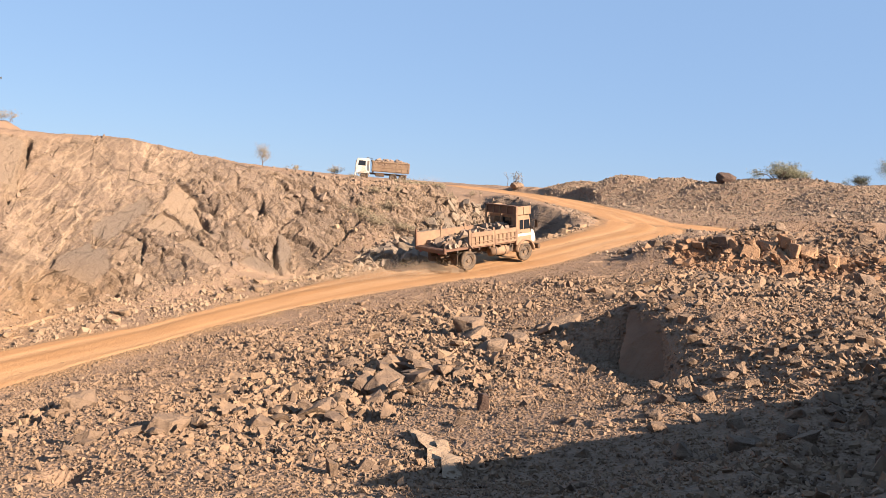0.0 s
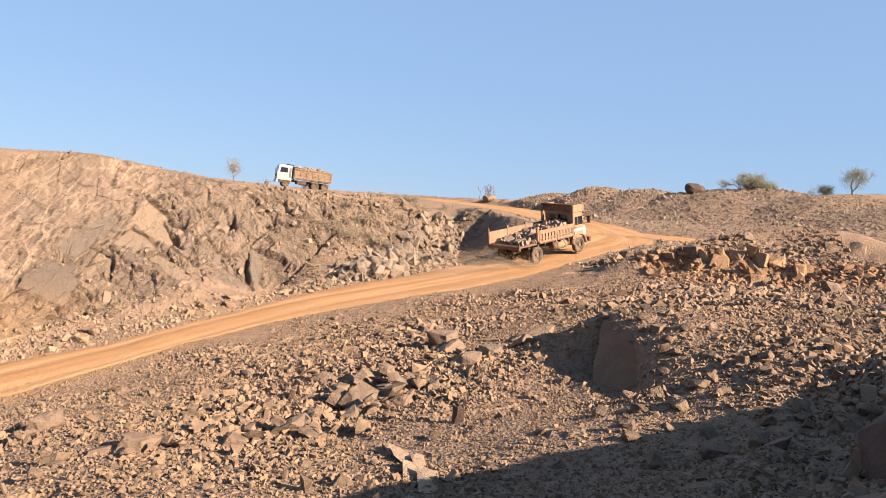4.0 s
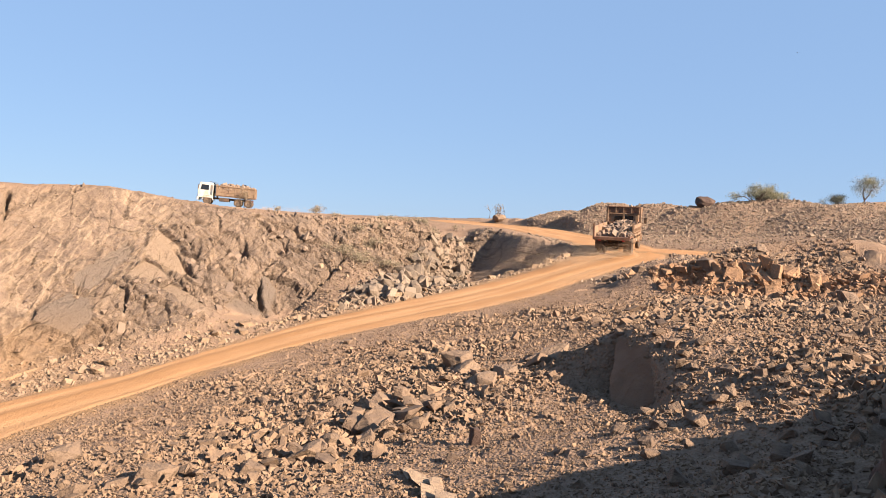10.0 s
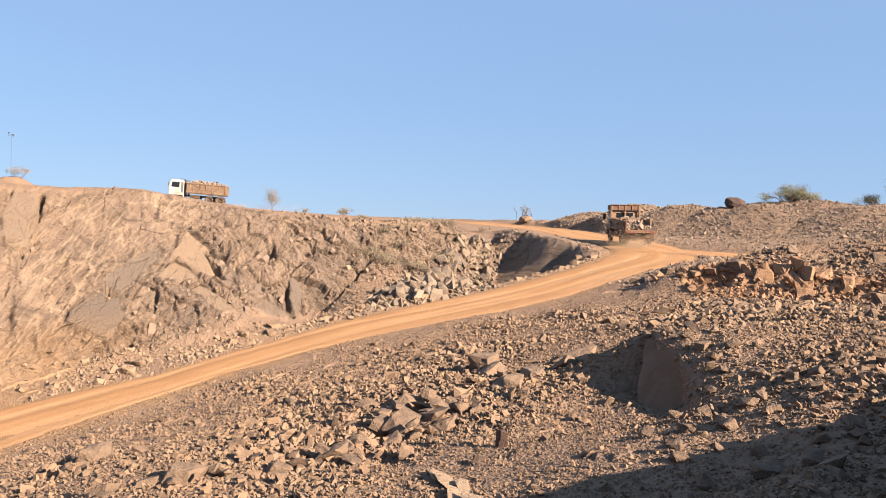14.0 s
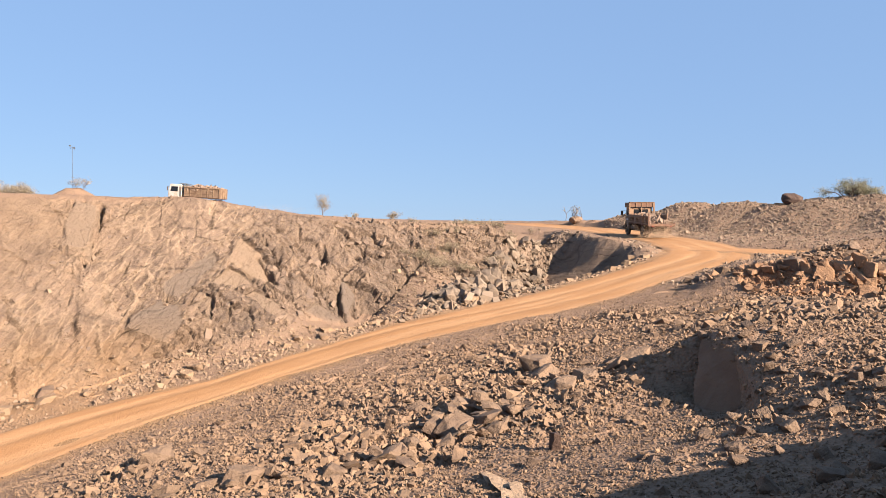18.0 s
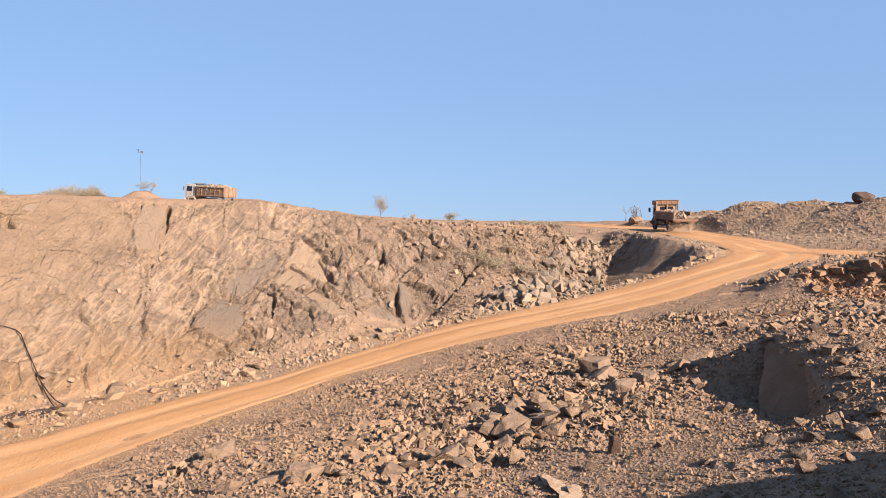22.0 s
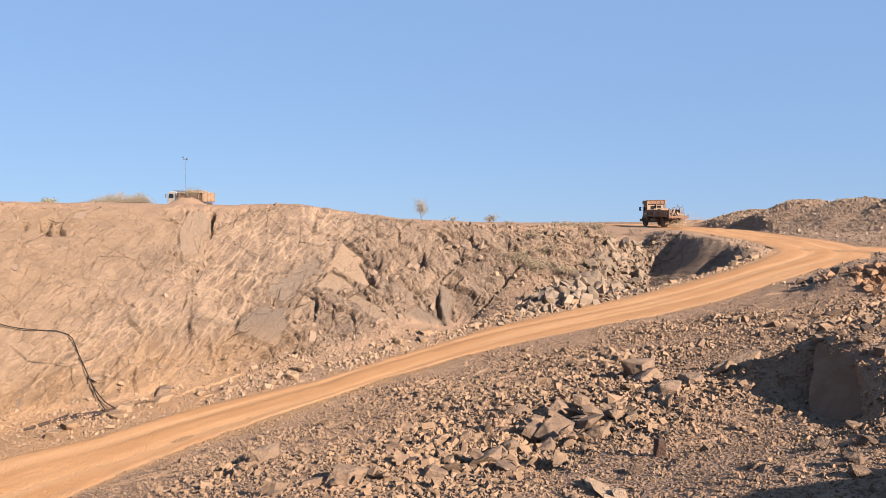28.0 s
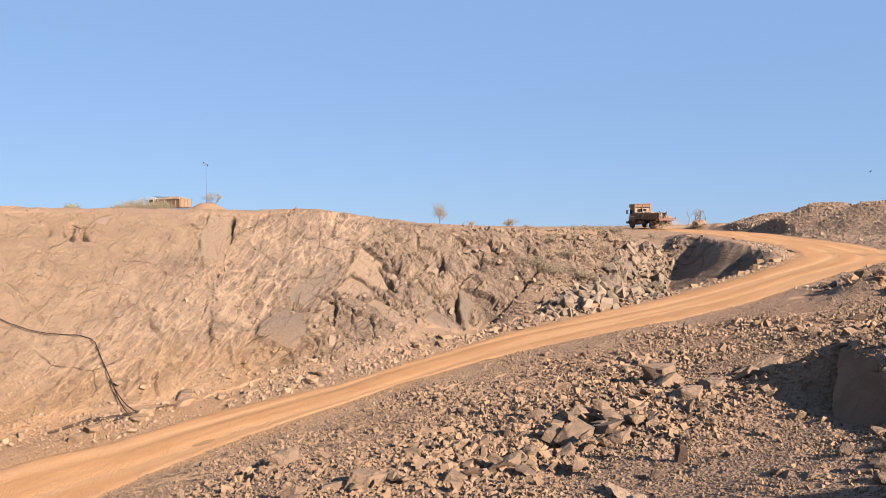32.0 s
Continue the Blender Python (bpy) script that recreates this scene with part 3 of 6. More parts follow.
def land(x, y):
    """Height of the ground, and how far it is bare wall rock and dusty sand."""
    z = sample(*BASE, x, y)
    e = 0.8
    slope = np.hypot(sample(*BASE, x + e, y) - sample(*BASE, x - e, y), sample(*BASE, x, y + e) - sample(*BASE, x, y - e)) / (2 * e)
    beyond = np.minimum(ease(-1.0, 1.0, away(x, y, HAUL_ROAD)[0] - 4.5), 1)
    wall = ease(0.28, 0.5, slope) * beyond * ease(22, 27, np.hypot(x, y)) * ease(10, 8.5, x) * ease(72, 66, y)
    for hx, hy, r, top in HEAPS:
        d = np.hypot(x - hx, y - hy) * (1 + 0.07 * waves(x, y, 4.0, 5, 2))
        cone = np.minimum(np.sqrt(np.maximum(0, 1.12 - d / r) ** 2 + 0.02) - 0.16, 0.80 + 0.05 * waves(x, y, 2.2, 6, 2))
        z = np.maximum(z, np.where(d < r * 1.5, sample(*BASE, x, y) + top * cone, z))
    # broken rock face: plates in three sizes, then slanting veins that stand proud, clefts and smooth slabs
    a, h = 0.72 * x + 0.69 * y, 1.5 * z
    wob = 0.45 * waves(x, y, 2.5, 51, 3)
    u, v = 0.80 * a + 0.60 * h + wob, -0.60 * a + 0.80 * h - wob
    across, along = wall_axes(x, y, z)
    crag = ease(-19, -14.5, x)
    ribbed = ease(-26, -22, x) * (1 - 0.7 * crag)
    step1, g1 = facets(u + wob, 0.8 * v + wob, 2.1, 61)
    step2, g2 = facets(u + 0.5 * wob, 0.8 * v - wob, 0.95, 62)
    step3, _ = facets(u - 0.3 * wob, v + wob, 0.45, 64)
    shift = 0.45 * waves(x, y, 2.2, 55, 3)
    sliver, g4 = facets(across + shift, (along + shift) / 4.5, 0.42, 73)
    blade, g5 = facets(across + 1.6 * shift + 0.3 * along, along / 2.6, 0.85, 74)
    big = creased(across + wob, along * 0.6, 4.2, 65)
    mid = creased(0.8 * u + 0.6 * v, 0.6 * u - 0.8 * v + wob, 1.3, 66)
    small = creased(across, along * 0.7, 0.5, 67)
    patchy = 0.3 + 0.7 * ease(-0.25, 0.25, waves(x, y, 3.0, 63, 2))
    dz = (0.55 + 0.2 * crag) * big + (0.14 + 0.2 * crag) * mid + 0.06 * small
    dz = dz + crag * (0.42 * step1 + 0.34 * step2 + 0.2 * step3 - 0.12 * np.exp(-(g1 / 0.04) ** 2) - 0.1 * np.exp(-(g2 / 0.05) ** 2))
    dz = dz + ribbed * patchy * (0.26 * sliver + 0.3 * blade) + (1 - crag) * (0.10 * step2 + 0.07 * step3)
    rib = ribbed * patchy * np.maximum(np.exp(-(g4 / 0.12) ** 2), np.exp(-(g5 / 0.07) ** 2))
    dz = dz * np.where(dz > 0, 0.15 + 0.85 * ease(0.6, -2.2, z), 1)
    dz = dz * (1 - 0.85 * ease(-0.5, 1.0, x - 0.12 * (y - 46)) * ease(46, 48, y))
    push = wall * dz
    z = z + 0.8 * push + 0.10 * waves(x, y, 2.6, 3, 5) + 0.34 * waves(x, y, 1.4, 8, 4) * ease(2.5, 5.0, x) * ease(17.5, 14, y) * ease(6, 8, y) + 0.07 * (1 - wall) * facets(x, y, 0.9, 71)[0]
    slab, pale = 0 * x, 0 * x
    for corners, proud, light in SLABS:
        q = np.array(corners)
        fit = np.linalg.lstsq(np.column_stack([q, np.ones(len(q))]), sample(*BASE, q[:, 0], q[:, 1]) + proud, rcond=None)[0]
        turn = np.sign(np.sum(q[:, 0] * np.roll(q[:, 1], -1) - np.roll(q[:, 0], -1) * q[:, 1]))
        edge = 9.0 + 0 * x
        for (ax, ay), (bx, by) in zip(q, np.roll(q, -1, 0)):
            edge = np.minimum(edge, turn * ((bx - ax) * (y - ay) - (by - ay) * (x - ax)) / math.hypot(bx - ax, by - ay))
        k = ease(0.0, 0.10, edge + 0.14 * waves(x, y, 1.1, 77, 3))
        z = z * (1 - k) + (fit[0] * x + fit[1] * y + fit[2] + 0.05 * mid + 0.03 * small) * k
        slab, pale = np.maximum(slab, k), np.maximum(pale, k * light)
    for line, width, depth in CLEFTS:
        depth = 0.6 * depth
        d = away(x, y, bend([(*q, 0) for q in line], 0.12))[0] + 0.16 * waves(x, y, 0.6, 57, 3)
        z = z - depth * np.exp(-np.clip(d / (0.62 * width), 0, 9) ** 2) * ease(0.1, 0.4, wall + slab)
    for (px, py), width, depth in PITS:
        z = z - depth * np.exp(-((x - px) ** 2 + (y - py) ** 2) / width**2)
    # sharp step behind the face of the standing block, and the hollow before it
    edge = np.interp(y, [17.2, 20.3], [5.35, 4.95]) + 0.25 * waves(x, y, 0.8, 12, 2)
    high = np.interp(y, [16.4, 17.2, 18.0, 18.8, 19.6, 20.6, 21.8], [-4.2, -3.9, -3.6, -3.35, -3.1, -3.08, -3.12]) + 0.14 * waves(x, y, 0.6, 9, 3)
    near = ease(16.2, 17.2, y) * ease(24.0, 21.5, y)
    k = ease(edge, edge + 0.3, x) * ease(edge + 3.5, edge + 1.5, x) * near
    z = z * (1 - k) + np.maximum(z, high) * k
    k = ease(edge - 0.1, edge - 0.5, x) * ease(edge - 2.6, edge - 1.4, x) * ease(16.6, 17.6, y) * ease(21.0, 20.2, y)
    z = z * (1 - k) + np.minimum(z, -4.55 + 0.06 * waves(x, y, 0.7, 10, 2)) * k
    keep, sand = 1.0, 0.0
    for line, half in ROADS:
        d, level = road_reach(x, y, line, half)
        k = ease(-0.2, 1.4, d)
        z = z * k + (level - 0.05) * (1 - k)
        sand = np.maximum(sand, 1 - ease(-0.3, 0.7, d + 0.4 * waves(x, y, 1.5, 21, 3)))
        keep = keep * k
    strip = ease(8.0, 5.0, away(x, y, HAUL_ROAD)[0]) * ease(-13, -18, x) * (y > np.interp(x, HAUL_ROAD[:90, 0], HAUL_ROAD[:90, 1]))
    sand = np.maximum(sand, strip * (0.55 + 0.35 * waves(x, y, 2.0, 23, 3)))
    sand = np.maximum(sand, 0.55 * ease(36, 44, x) * ease(82, 88, y) * ease(125, 115, y) * (0.6 + 0.4 * waves(x, y, 3.0, 22, 3)))
    return z, wall * keep, sand, slab, push * keep * (1 - slab), rib * (1 - slab), pale


def ledge_band(x, y):
    """How far the ground is the reddish soil of the ledge."""
    d = y - (46.2 - 0.47 * x) + 0.9 * waves(x, y, 3.0, 95, 3)
    return ease(2.4, 1.2, np.abs(d)) * ease(10.5, 12.5, x) * ease(25, 21, x)


def spaced(mid, far):
    grow, s = [], 0.32
    while not grow or grow[-1] < far:
        s *= 1.3
        grow.append((grow[-1] if grow else 0) + s)
    g = np.array(grow)
    return np.concatenate([(mid[0] - g)[::-1], mid, mid[-1] + g])


def sheet(name, gx, gy, z, material, fields=(), flat=False):
    ny, nx = z.shape
    me = bpy.data.meshes.new(name)
    me.vertices.add(nx * ny)
    me.vertices.foreach_set("co", np.stack([gx, gy, z], -1).astype(np.float32).ravel())
    i = (np.arange(ny - 1)[:, None] * nx + np.arange(nx - 1)[None, :]).ravel()
    quads = np.stack([i, i + 1, i + 1 + nx, i + nx], 1).astype(np.int32)
    me.loops.add(quads.size)
    me.loops.foreach_set("vertex_index", quads.ravel())
    me.polygons.add(len(quads))
    me.polygons.foreach_set("loop_start", np.arange(0, quads.size, 4, dtype=np.int32))
    me.update(calc_edges=True)
    for key, v in fields:
        me.attributes.new(key, "FLOAT", "POINT").data.foreach_set("value", v.astype(np.float32).ravel())
    me.materials.append(material)
    if flat:
        me.shade_flat()
    return new(name, me)


def two_steps(lo, a, b, hi):
    return np.concatenate([np.arange(lo, a, 0.25), np.arange(a, b, 0.085), np.arange(b, b + 12, 0.16), np.arange(b + 12, hi, 0.32)])


GX, GY = np.meshgrid(spaced(two_steps(-58, -33, 4, 42), 3000), spaced(np.concatenate([np.arange(-9, 9, 0.32), two_steps(9, 25, 60, 108)]), 3000))
GZ, G_WALL, G_SAND, G_SLAB, G_PUSH, G_RIB, G_PALE = land(GX, GY)
G_ACROSS, G_ALONG = wall_axes(GX, GY, GZ)
far = ease(126, 330, np.hypot(GX, GY))
GZ = GZ * (1 - far) - 45.0 * far
ground = tagged(sheet("ground", GX + 0.42 * G_PUSH, GY - 0.40 * G_PUSH, GZ, GROUND, (("wall", G_WALL), ("sand", G_SAND), ("slab", G_SLAB), ("across", G_ACROSS), ("along", G_ALONG), ("red", ledge_band(GX, GY)), ("rib", G_RIB), ("pale", G_PALE)), True),
                "dusty brown quarry ground of broken rock with a bare pit wall", "quarry ground", kind="structure")


def ribbon(name, line, half, label):
    """A road of packed dust with two worn wheel tracks, laid along a line."""
    way = np.gradient(line[:, :2], axis=0)
    way /= np.linalg.norm(way, axis=1)[:, None]
    side = np.stack([way[:, 1], -way[:, 0]], 1)
    u = np.linspace(-1, 1, 41)
    wob = 0.2 * waves(line[:, 0], line[:, 1], 2.5, 33, 3)
    left, right = (half + 0 * wob, half + 0 * wob) if line is not HAUL_ROAD else (np.interp(line[:, 1], *LEFT_EDGE), np.interp(line[:, 1], *RIGHT_EDGE))
    w = ((right - left) / 2)[:, None] + ((left + right) / 2 + wob)[:, None] * u[None, :]
    x = line[:, 0, None] + side[:, 0, None] * w
    y = line[:, 1, None] + side[:, 1, None] * w
    wander = 0.5 * waves(line[:, 0], line[:, 1], 9.0, 35, 2)[:, None]
    mid = (w[:, :1] + w[:, -1:]) / 2
    rut = np.exp(-((np.abs(w - mid + 0.6 * wander) - 0.9) / 0.28) ** 2) * 0.03
    run = np.concatenate([[0], np.cumsum(np.linalg.norm(np.diff(line[:, :2], axis=0), axis=1))])[:, None]
    lane = waves(w - mid + 0.5 * wander + 40, run / 14.0 + 0 * w, 0.55, 43, 3)
    z = line[:, 2, None] - rut - 0.07 * np.abs(u[None, :]) ** 10 + 0.01 * np.exp(-((np.abs(u[None, :]) - 0.86) / 0.07) ** 2) + 0.03 * waves(x, y, 1.2, 41, 3) + 0.02 * lane
    return tagged(sheet(name, x, y, z, ROAD, (("track", np.clip(rut * 33, 0, 1)), ("lane", lane), ("edge", np.abs(u)[None, :] + 0 * x))), label, "dirt road", kind="structure")


ribbon("road", HAUL_ROAD, 3.3, "orange dusty haul road climbing out of the quarry")
ribbon("road", RIM_TRACK, 2.7, "pale dusty track along the rim of the quarry")
ribbon("road", SIDE_ROAD, 2.8, "dusty side road branching off below the spoil heaps")


# ---- building tools ----
def part(name, bm, material, parent=None, label="", smooth=False):
    """Links a bmesh as one mesh object, under a thing or a part where one is given."""
    me = bpy.data.meshes.new(name)
    bm.to_mesh(me)
    bm.free()
    me.materials.append(material)
    if smooth:
        me.shade_smooth()
    ob = new(name, me)
    ob.parent = parent
    if label:
        tagged(ob, label)
    return ob


def again(ob, m, parent=None):
    """The same mesh once more as an object of its own."""
    o = new(ob.name.split(".")[0], ob.data)
    o.parent = parent if parent is not None else ob.parent
    o.matrix_basis = m
    if "label" in ob:
        tagged(o, ob["label"])
    return o


def block(bm, x, y, z, bevel=0.0, turn=None):
    """A box between two values on each axis, with eased edges."""
    m = Matrix.Translation(((x[0] + x[1]) / 2, (y[0] + y[1]) / 2, (z[0] + z[1]) / 2)) @ Matrix.Diagonal((x[1] - x[0], y[1] - y[0], z[1] - z[0], 1))
    vs = bmesh.ops.create_cube(bm, size=1, matrix=m)["verts"]
    if bevel:
        es = list({e for v in vs for e in v.link_edges})
        vs = [v for v in bmesh.ops.bevel(bm, geom=es, offset=bevel, segments=1, affect="EDGES", profile=0.5)["verts"]]
    if turn is not None:
        bmesh.ops.transform(bm, matrix=turn, verts=vs)
    return bm


def boxed(x, y, z, bevel=0.015, turn=None):
    return block(bmesh.new(), x, y, z, bevel, turn)


def tube(bm, a, b, r, r2=None, sides=8):
    a, b = Vector(a), Vector(b)
    q = (b - a).to_track_quat("Z", "Y").to_matrix().to_4x4()
    bmesh.ops.create_cone(bm, cap_ends=True, segments=sides, radius1=r, radius2=r if r2 is None else r2, depth=(b - a).length,
                          matrix=Matrix.Translation((a + b) / 2) @ q)
    return bm


def lathe(profile, sides=28):
    """A solid of revolution about the y axis, from (radius, y) steps, closed on itself."""
    bm = bmesh.new()
    rings = [[bm.verts.new((r * math.cos(k * math.tau / sides), y, r * math.sin(k * math.tau / sides))) for k in range(sides)] for r, y in profile]
    for a, b in zip(rings, rings[1:] + rings[:1]):
        for k in range(sides):
            bm.faces.new((a[k], a[k - 1], b[k - 1], b[k]))
    bmesh.ops.recalc_face_normals(bm, faces=bm.faces)
    return bm


def prism(outline, y0, y1, bevel=0.0):
    """A shape drawn in x and z, drawn out along y."""
    bm = bmesh.new()
    vs = [bm.verts.new((x, y0, z)) for x, z in outline]
    f = bm.faces.new(vs)
    e = bmesh.ops.extrude_face_region(bm, geom=[f])["geom"]
    bmesh.ops.translate(bm, verts=[v for v in e if isinstance(v, bmesh.types.BMVert)], vec=(0, y1 - y0, 0))
    bmesh.ops.recalc_face_normals(bm, faces=bm.faces)
    if bevel:
        bmesh.ops.bevel(bm, geom=list(bm.edges), offset=bevel, segments=2, affect="EDGES", profile=0.5)
    return bm


def hull(points):
    bm = bmesh.new()
    for p in points:
        bm.verts.new(p)
    bmesh.ops.convex_hull(bm, input=bm.verts)
    bmesh.ops.delete(bm, geom=[v for v in bm.verts if not v.link_faces], context="VERTS")
    return bm


def rock_points(r, n, flat=0.8, low=0.55):
    """Corners of a broken block about one metre across: a skewed box with some corners knocked off."""
    c = np.array([(i, j, k) for i in (-1, 1) for j in (-1, 1) for k in (-1, 1)], float)
    c *= r.uniform(low, 1.05, (8, 3))
    c[:, 0] += 0.35 * r.uniform(-1, 1) * c[:, 2]
    c[:, 1] += 0.35 * r.uniform(-1, 1) * c[:, 2]
    extra = r.normal(size=(max(0, n - 8), 3))
    extra /= np.linalg.norm(extra, axis=1)[:, None] / 0.95
    if n >= 30:  # worn round
        c *= 0.6
    return np.vstack([c, extra]) * (0.5, 0.5, 0.5 * flat)


def stone_kinds(count, seed, n=9):
    out = []
    for k in range(count):
        bm = hull(rock_points(np.random.default_rng(seed + k), n))
        bmesh.ops.triangulate(bm, faces=bm.faces)
        bm.verts.index_update()
        out.append((np.array([v.co for v in bm.verts]), np.array([[v.index for v in f.verts] for f in bm.faces])))
        bm.free()
    return out


KINDS = stone_kinds(24, 400, 10)


def spins(n, r):
    q = r.normal(size=(n, 4))
    q /= np.linalg.norm(q, axis=1)[:, None]
    w, x, y, z = q.T
    return np.stack([1 - 2 * (y * y + z * z), 2 * (x * y - z * w), 2 * (x * z + y * w), 2 * (x * y + z * w), 1 - 2 * (x * x + z * z), 2 * (y * z - x * w),
                     2 * (x * z - y * w), 2 * (y * z + x * w), 1 - 2 * (x * x + y * y)], -1).reshape(n, 3, 3)


def strew(name, at, size, material, seed, sink=0.12, squash=(0.35, 0.9), frames=None):
    """Many loose stones in one mesh: at is an array of places on the ground; frames set axes and lengths for stones that lie in order."""
    r = np.random.default_rng(seed)
    kind = r.integers(0, len(KINDS), len(at))
    V, F, base = [], [], 0
    for k, (v, f) in enumerate(KINDS):
        w = np.nonzero(kind == k)[0]
        if not len(w):
            continue
        s = size[w][:, None] * np.stack([r.uniform(0.7, 1.5, len(w)), r.uniform(0.6, 1.1, len(w)), r.uniform(*squash, len(w))], 1)
        if frames is None:
            p = np.einsum("nij,nkj->nki", spins(len(w), r), v[None] * s[:, None, :])
        else:
            p = np.einsum("nij,nkj->nki", frames[w], np.broadcast_to(v[None], (len(w), *v.shape)))
        p += at[w][:, None, :] + np.array([0, 0, 1]) * (size[w] * (0.5 - sink) * 0.5)[:, None, None]
        V.append(p.reshape(-1, 3))
        F.append((f[None] + base + (np.arange(len(w)) * len(v))[:, None, None]).reshape(-1, 3))
        base += len(w) * len(v)
    V, F = np.concatenate(V).astype(np.float32), np.concatenate(F).astype(np.int32)
    me = bpy.data.meshes.new(name)
    me.vertices.add(len(V))
    me.vertices.foreach_set("co", V.ravel())
    me.loops.add(F.size)
    me.loops.foreach_set("vertex_index", F.ravel())
    me.polygons.add(len(F))
    me.polygons.foreach_set("loop_start", np.arange(0, F.size, 3, dtype=np.int32))
    me.update(calc_edges=True)
    me.shade_flat()
    me.materials.append(material)
    return new(name, me)


def on_land(x, y):
    return np.stack([x, y, land(x, y)[0]], 1)


def clear_of_roads(x, y, gap=0.0):
    ok = np.ones(len(x), bool)
    for line, half in ROADS:
        ok &= road_reach(x, y, line, half)[0] > gap - 0.1
    return ok


def boulder(name, size, at, turn, seed, material, label, group="", n=13, flat=0.8, tilt=(0, 0), category="boulder", lift=0.0):
    """One large angular stone with chipped edges, sunk a little into the ground."""
    r = np.random.default_rng(seed)
    bm = hull(rock_points(r, n, flat, 0.4) * np.array(size) * 1.12)
    bmesh.ops.bevel(bm, geom=list(bm.edges), offset=0.03 * min(size), segments=1, affect="EDGES", profile=0.6)
    bmesh.ops.triangulate(bm, faces=bm.faces)
    bmesh.ops.subdivide_edges(bm, edges=[e for e in bm.edges if e.calc_length() > 0.3 * max(size)], cuts=2, use_grid_fill=True)
    for v in bm.verts:
        v.co += noise.noise_vector(v.co * (2.5 / max(size)) + Vector((seed, 0, 0))) * 0.07 * min(size) + noise.noise_vector(v.co * (8.0 / max(size)) + Vector((0, seed, 0))) * 0.03 * min(size)
    ob = part(name, bm, material)
    x, y = at
    z = float(land(np.array([x]), np.array([y]))[0][0])
    ob.matrix_basis = pose(x, y, z + lift + 0.26 * size[2] * flat, tilt[0], tilt[1], turn)
    return tagged(ob, label, category, group)


# ---- broken stone: loose cover of the slopes, then the stones that stand out ----
def scatter(n, x, y, seed):
    r = np.random.default_rng(seed)
    return r.uniform(*x, n), r.uniform(*y, n), r


def near_cover():
    x, y, r = scatter(330000, (-24, 22), (5, 46), 1)
    d = road_reach(x, y, HAUL_ROAD, 3.3)[0]
    side = np.interp(x, HAUL_ROAD[60:140, 0], HAUL_ROAD[60:140, 1]) - y  # how far this side of the road
    keep = (side > 0) & clear_of_roads(x, y, -0.1) & (np.abs(np.arctan2(x, y) + radians(6.5)) < radians(39)) & (r.random(len(x)) < np.clip(21 / np.hypot(x, y), 0.4, 1) ** 1.3)
    keep &= (ledge_band(x, y) < 0.3) | (r.random(len(x)) < 0.22)
    coarse = waves(x, y, 4.0, 81, 4) - 0.6 * np.exp(-((x - 1.2) ** 2 + (y - 14.4) ** 2) / 3.5) + 0.3 * np.exp(-((x + 4.5) ** 2 + (y - 20) ** 2) / 30) - 0.35 * ease(15.5, 13.0, y + 0.55 * x) * ease(3.5, 1.5, x)
    x, y, coarse, d = x[keep], y[keep], coarse[keep], d[keep]
    bank = ease(2.6, 4.6, x) * ease(18, 13, y)
    size = np.exp(r.normal(-2.9, 0.48, len(x))) * np.interp(coarse, [-0.5, 0.0, 0.25, 0.6], [0.5, 0.9, 1.35, 1.9]) * np.clip(0.4 + d / 9, 0.4, 1) * (1 + 0.15 * ease(3, 8, x) + 0.15 * bank)
    size *= np.clip(np.hypot(x, y) / 26, 0.8, 1.15)
    return tagged(strew("rubble", on_land(x, y), np.clip(size, 0.03, 0.42), STONE, 11), "loose brown broken stone covering the near slope", "rubble", kind="stuff")


def far_cover():
    x, y, r = scatter(130000, (-34, 10), (22, 70), 2)
    d, _ = away(x, y, HAUL_ROAD)
    beyond = y > np.interp(x, HAUL_ROAD[20:140, 0], HAUL_ROAD[20:140, 1])
    dark = (x > 0.0 + 0.14 * (y - 46.5)) & (y > 47)
    foot = (d < np.where(dark, 4.1, 5.2) + 1.0 * waves(x, y, 4, 91, 2)) & (r.random(len(x)) < np.where(x < -16, 0.22, 0.8)) & (x < 8)
    slope = (x > -9 + 0.1 * (y - 40)) & (x < 3.4) & (r.random(len(x)) < np.where(dark, 0.02, 0.6))
    loose = (r.random(len(x)) < 0.02) & (d < 12)
    keep = beyond & clear_of_roads(x, y, 0.2) & (foot | slope | loose) & (y < 68)
    x, y, d, foot, slope, dark = x[keep], y[keep], d[keep], foot[keep], slope[keep], dark[keep]
    size = np.exp(r.normal(-2.65, 0.5, len(x))) * np.where(foot, 1.0, 0.8)
    at = on_land(x, y)
    g = slope & ~dark & (x > -5.5 + 0.27 * (y - 44) + waves(x, y, 3, 92, 2)) & (y < 65)
    size = np.where(g, np.exp(r.normal(-1.45, 0.4, len(x))), size)
    scree, g = ~g, g & (r.random(len(x)) < 0.32)
    tagged(strew("scree", at[scree], np.clip(size[scree], 0.05, 0.4), WALL_STONE, 12), "pale sandy broken stone along the foot of the pit wall", "scree", kind="stuff")
    return tagged(strew("boulder_slope", at[g], np.clip(size[g], 0.1, 0.9), GREY_STONE, 13), "grey angular stones tipped down the slope beyond the road", "rubble slope", kind="stuff")


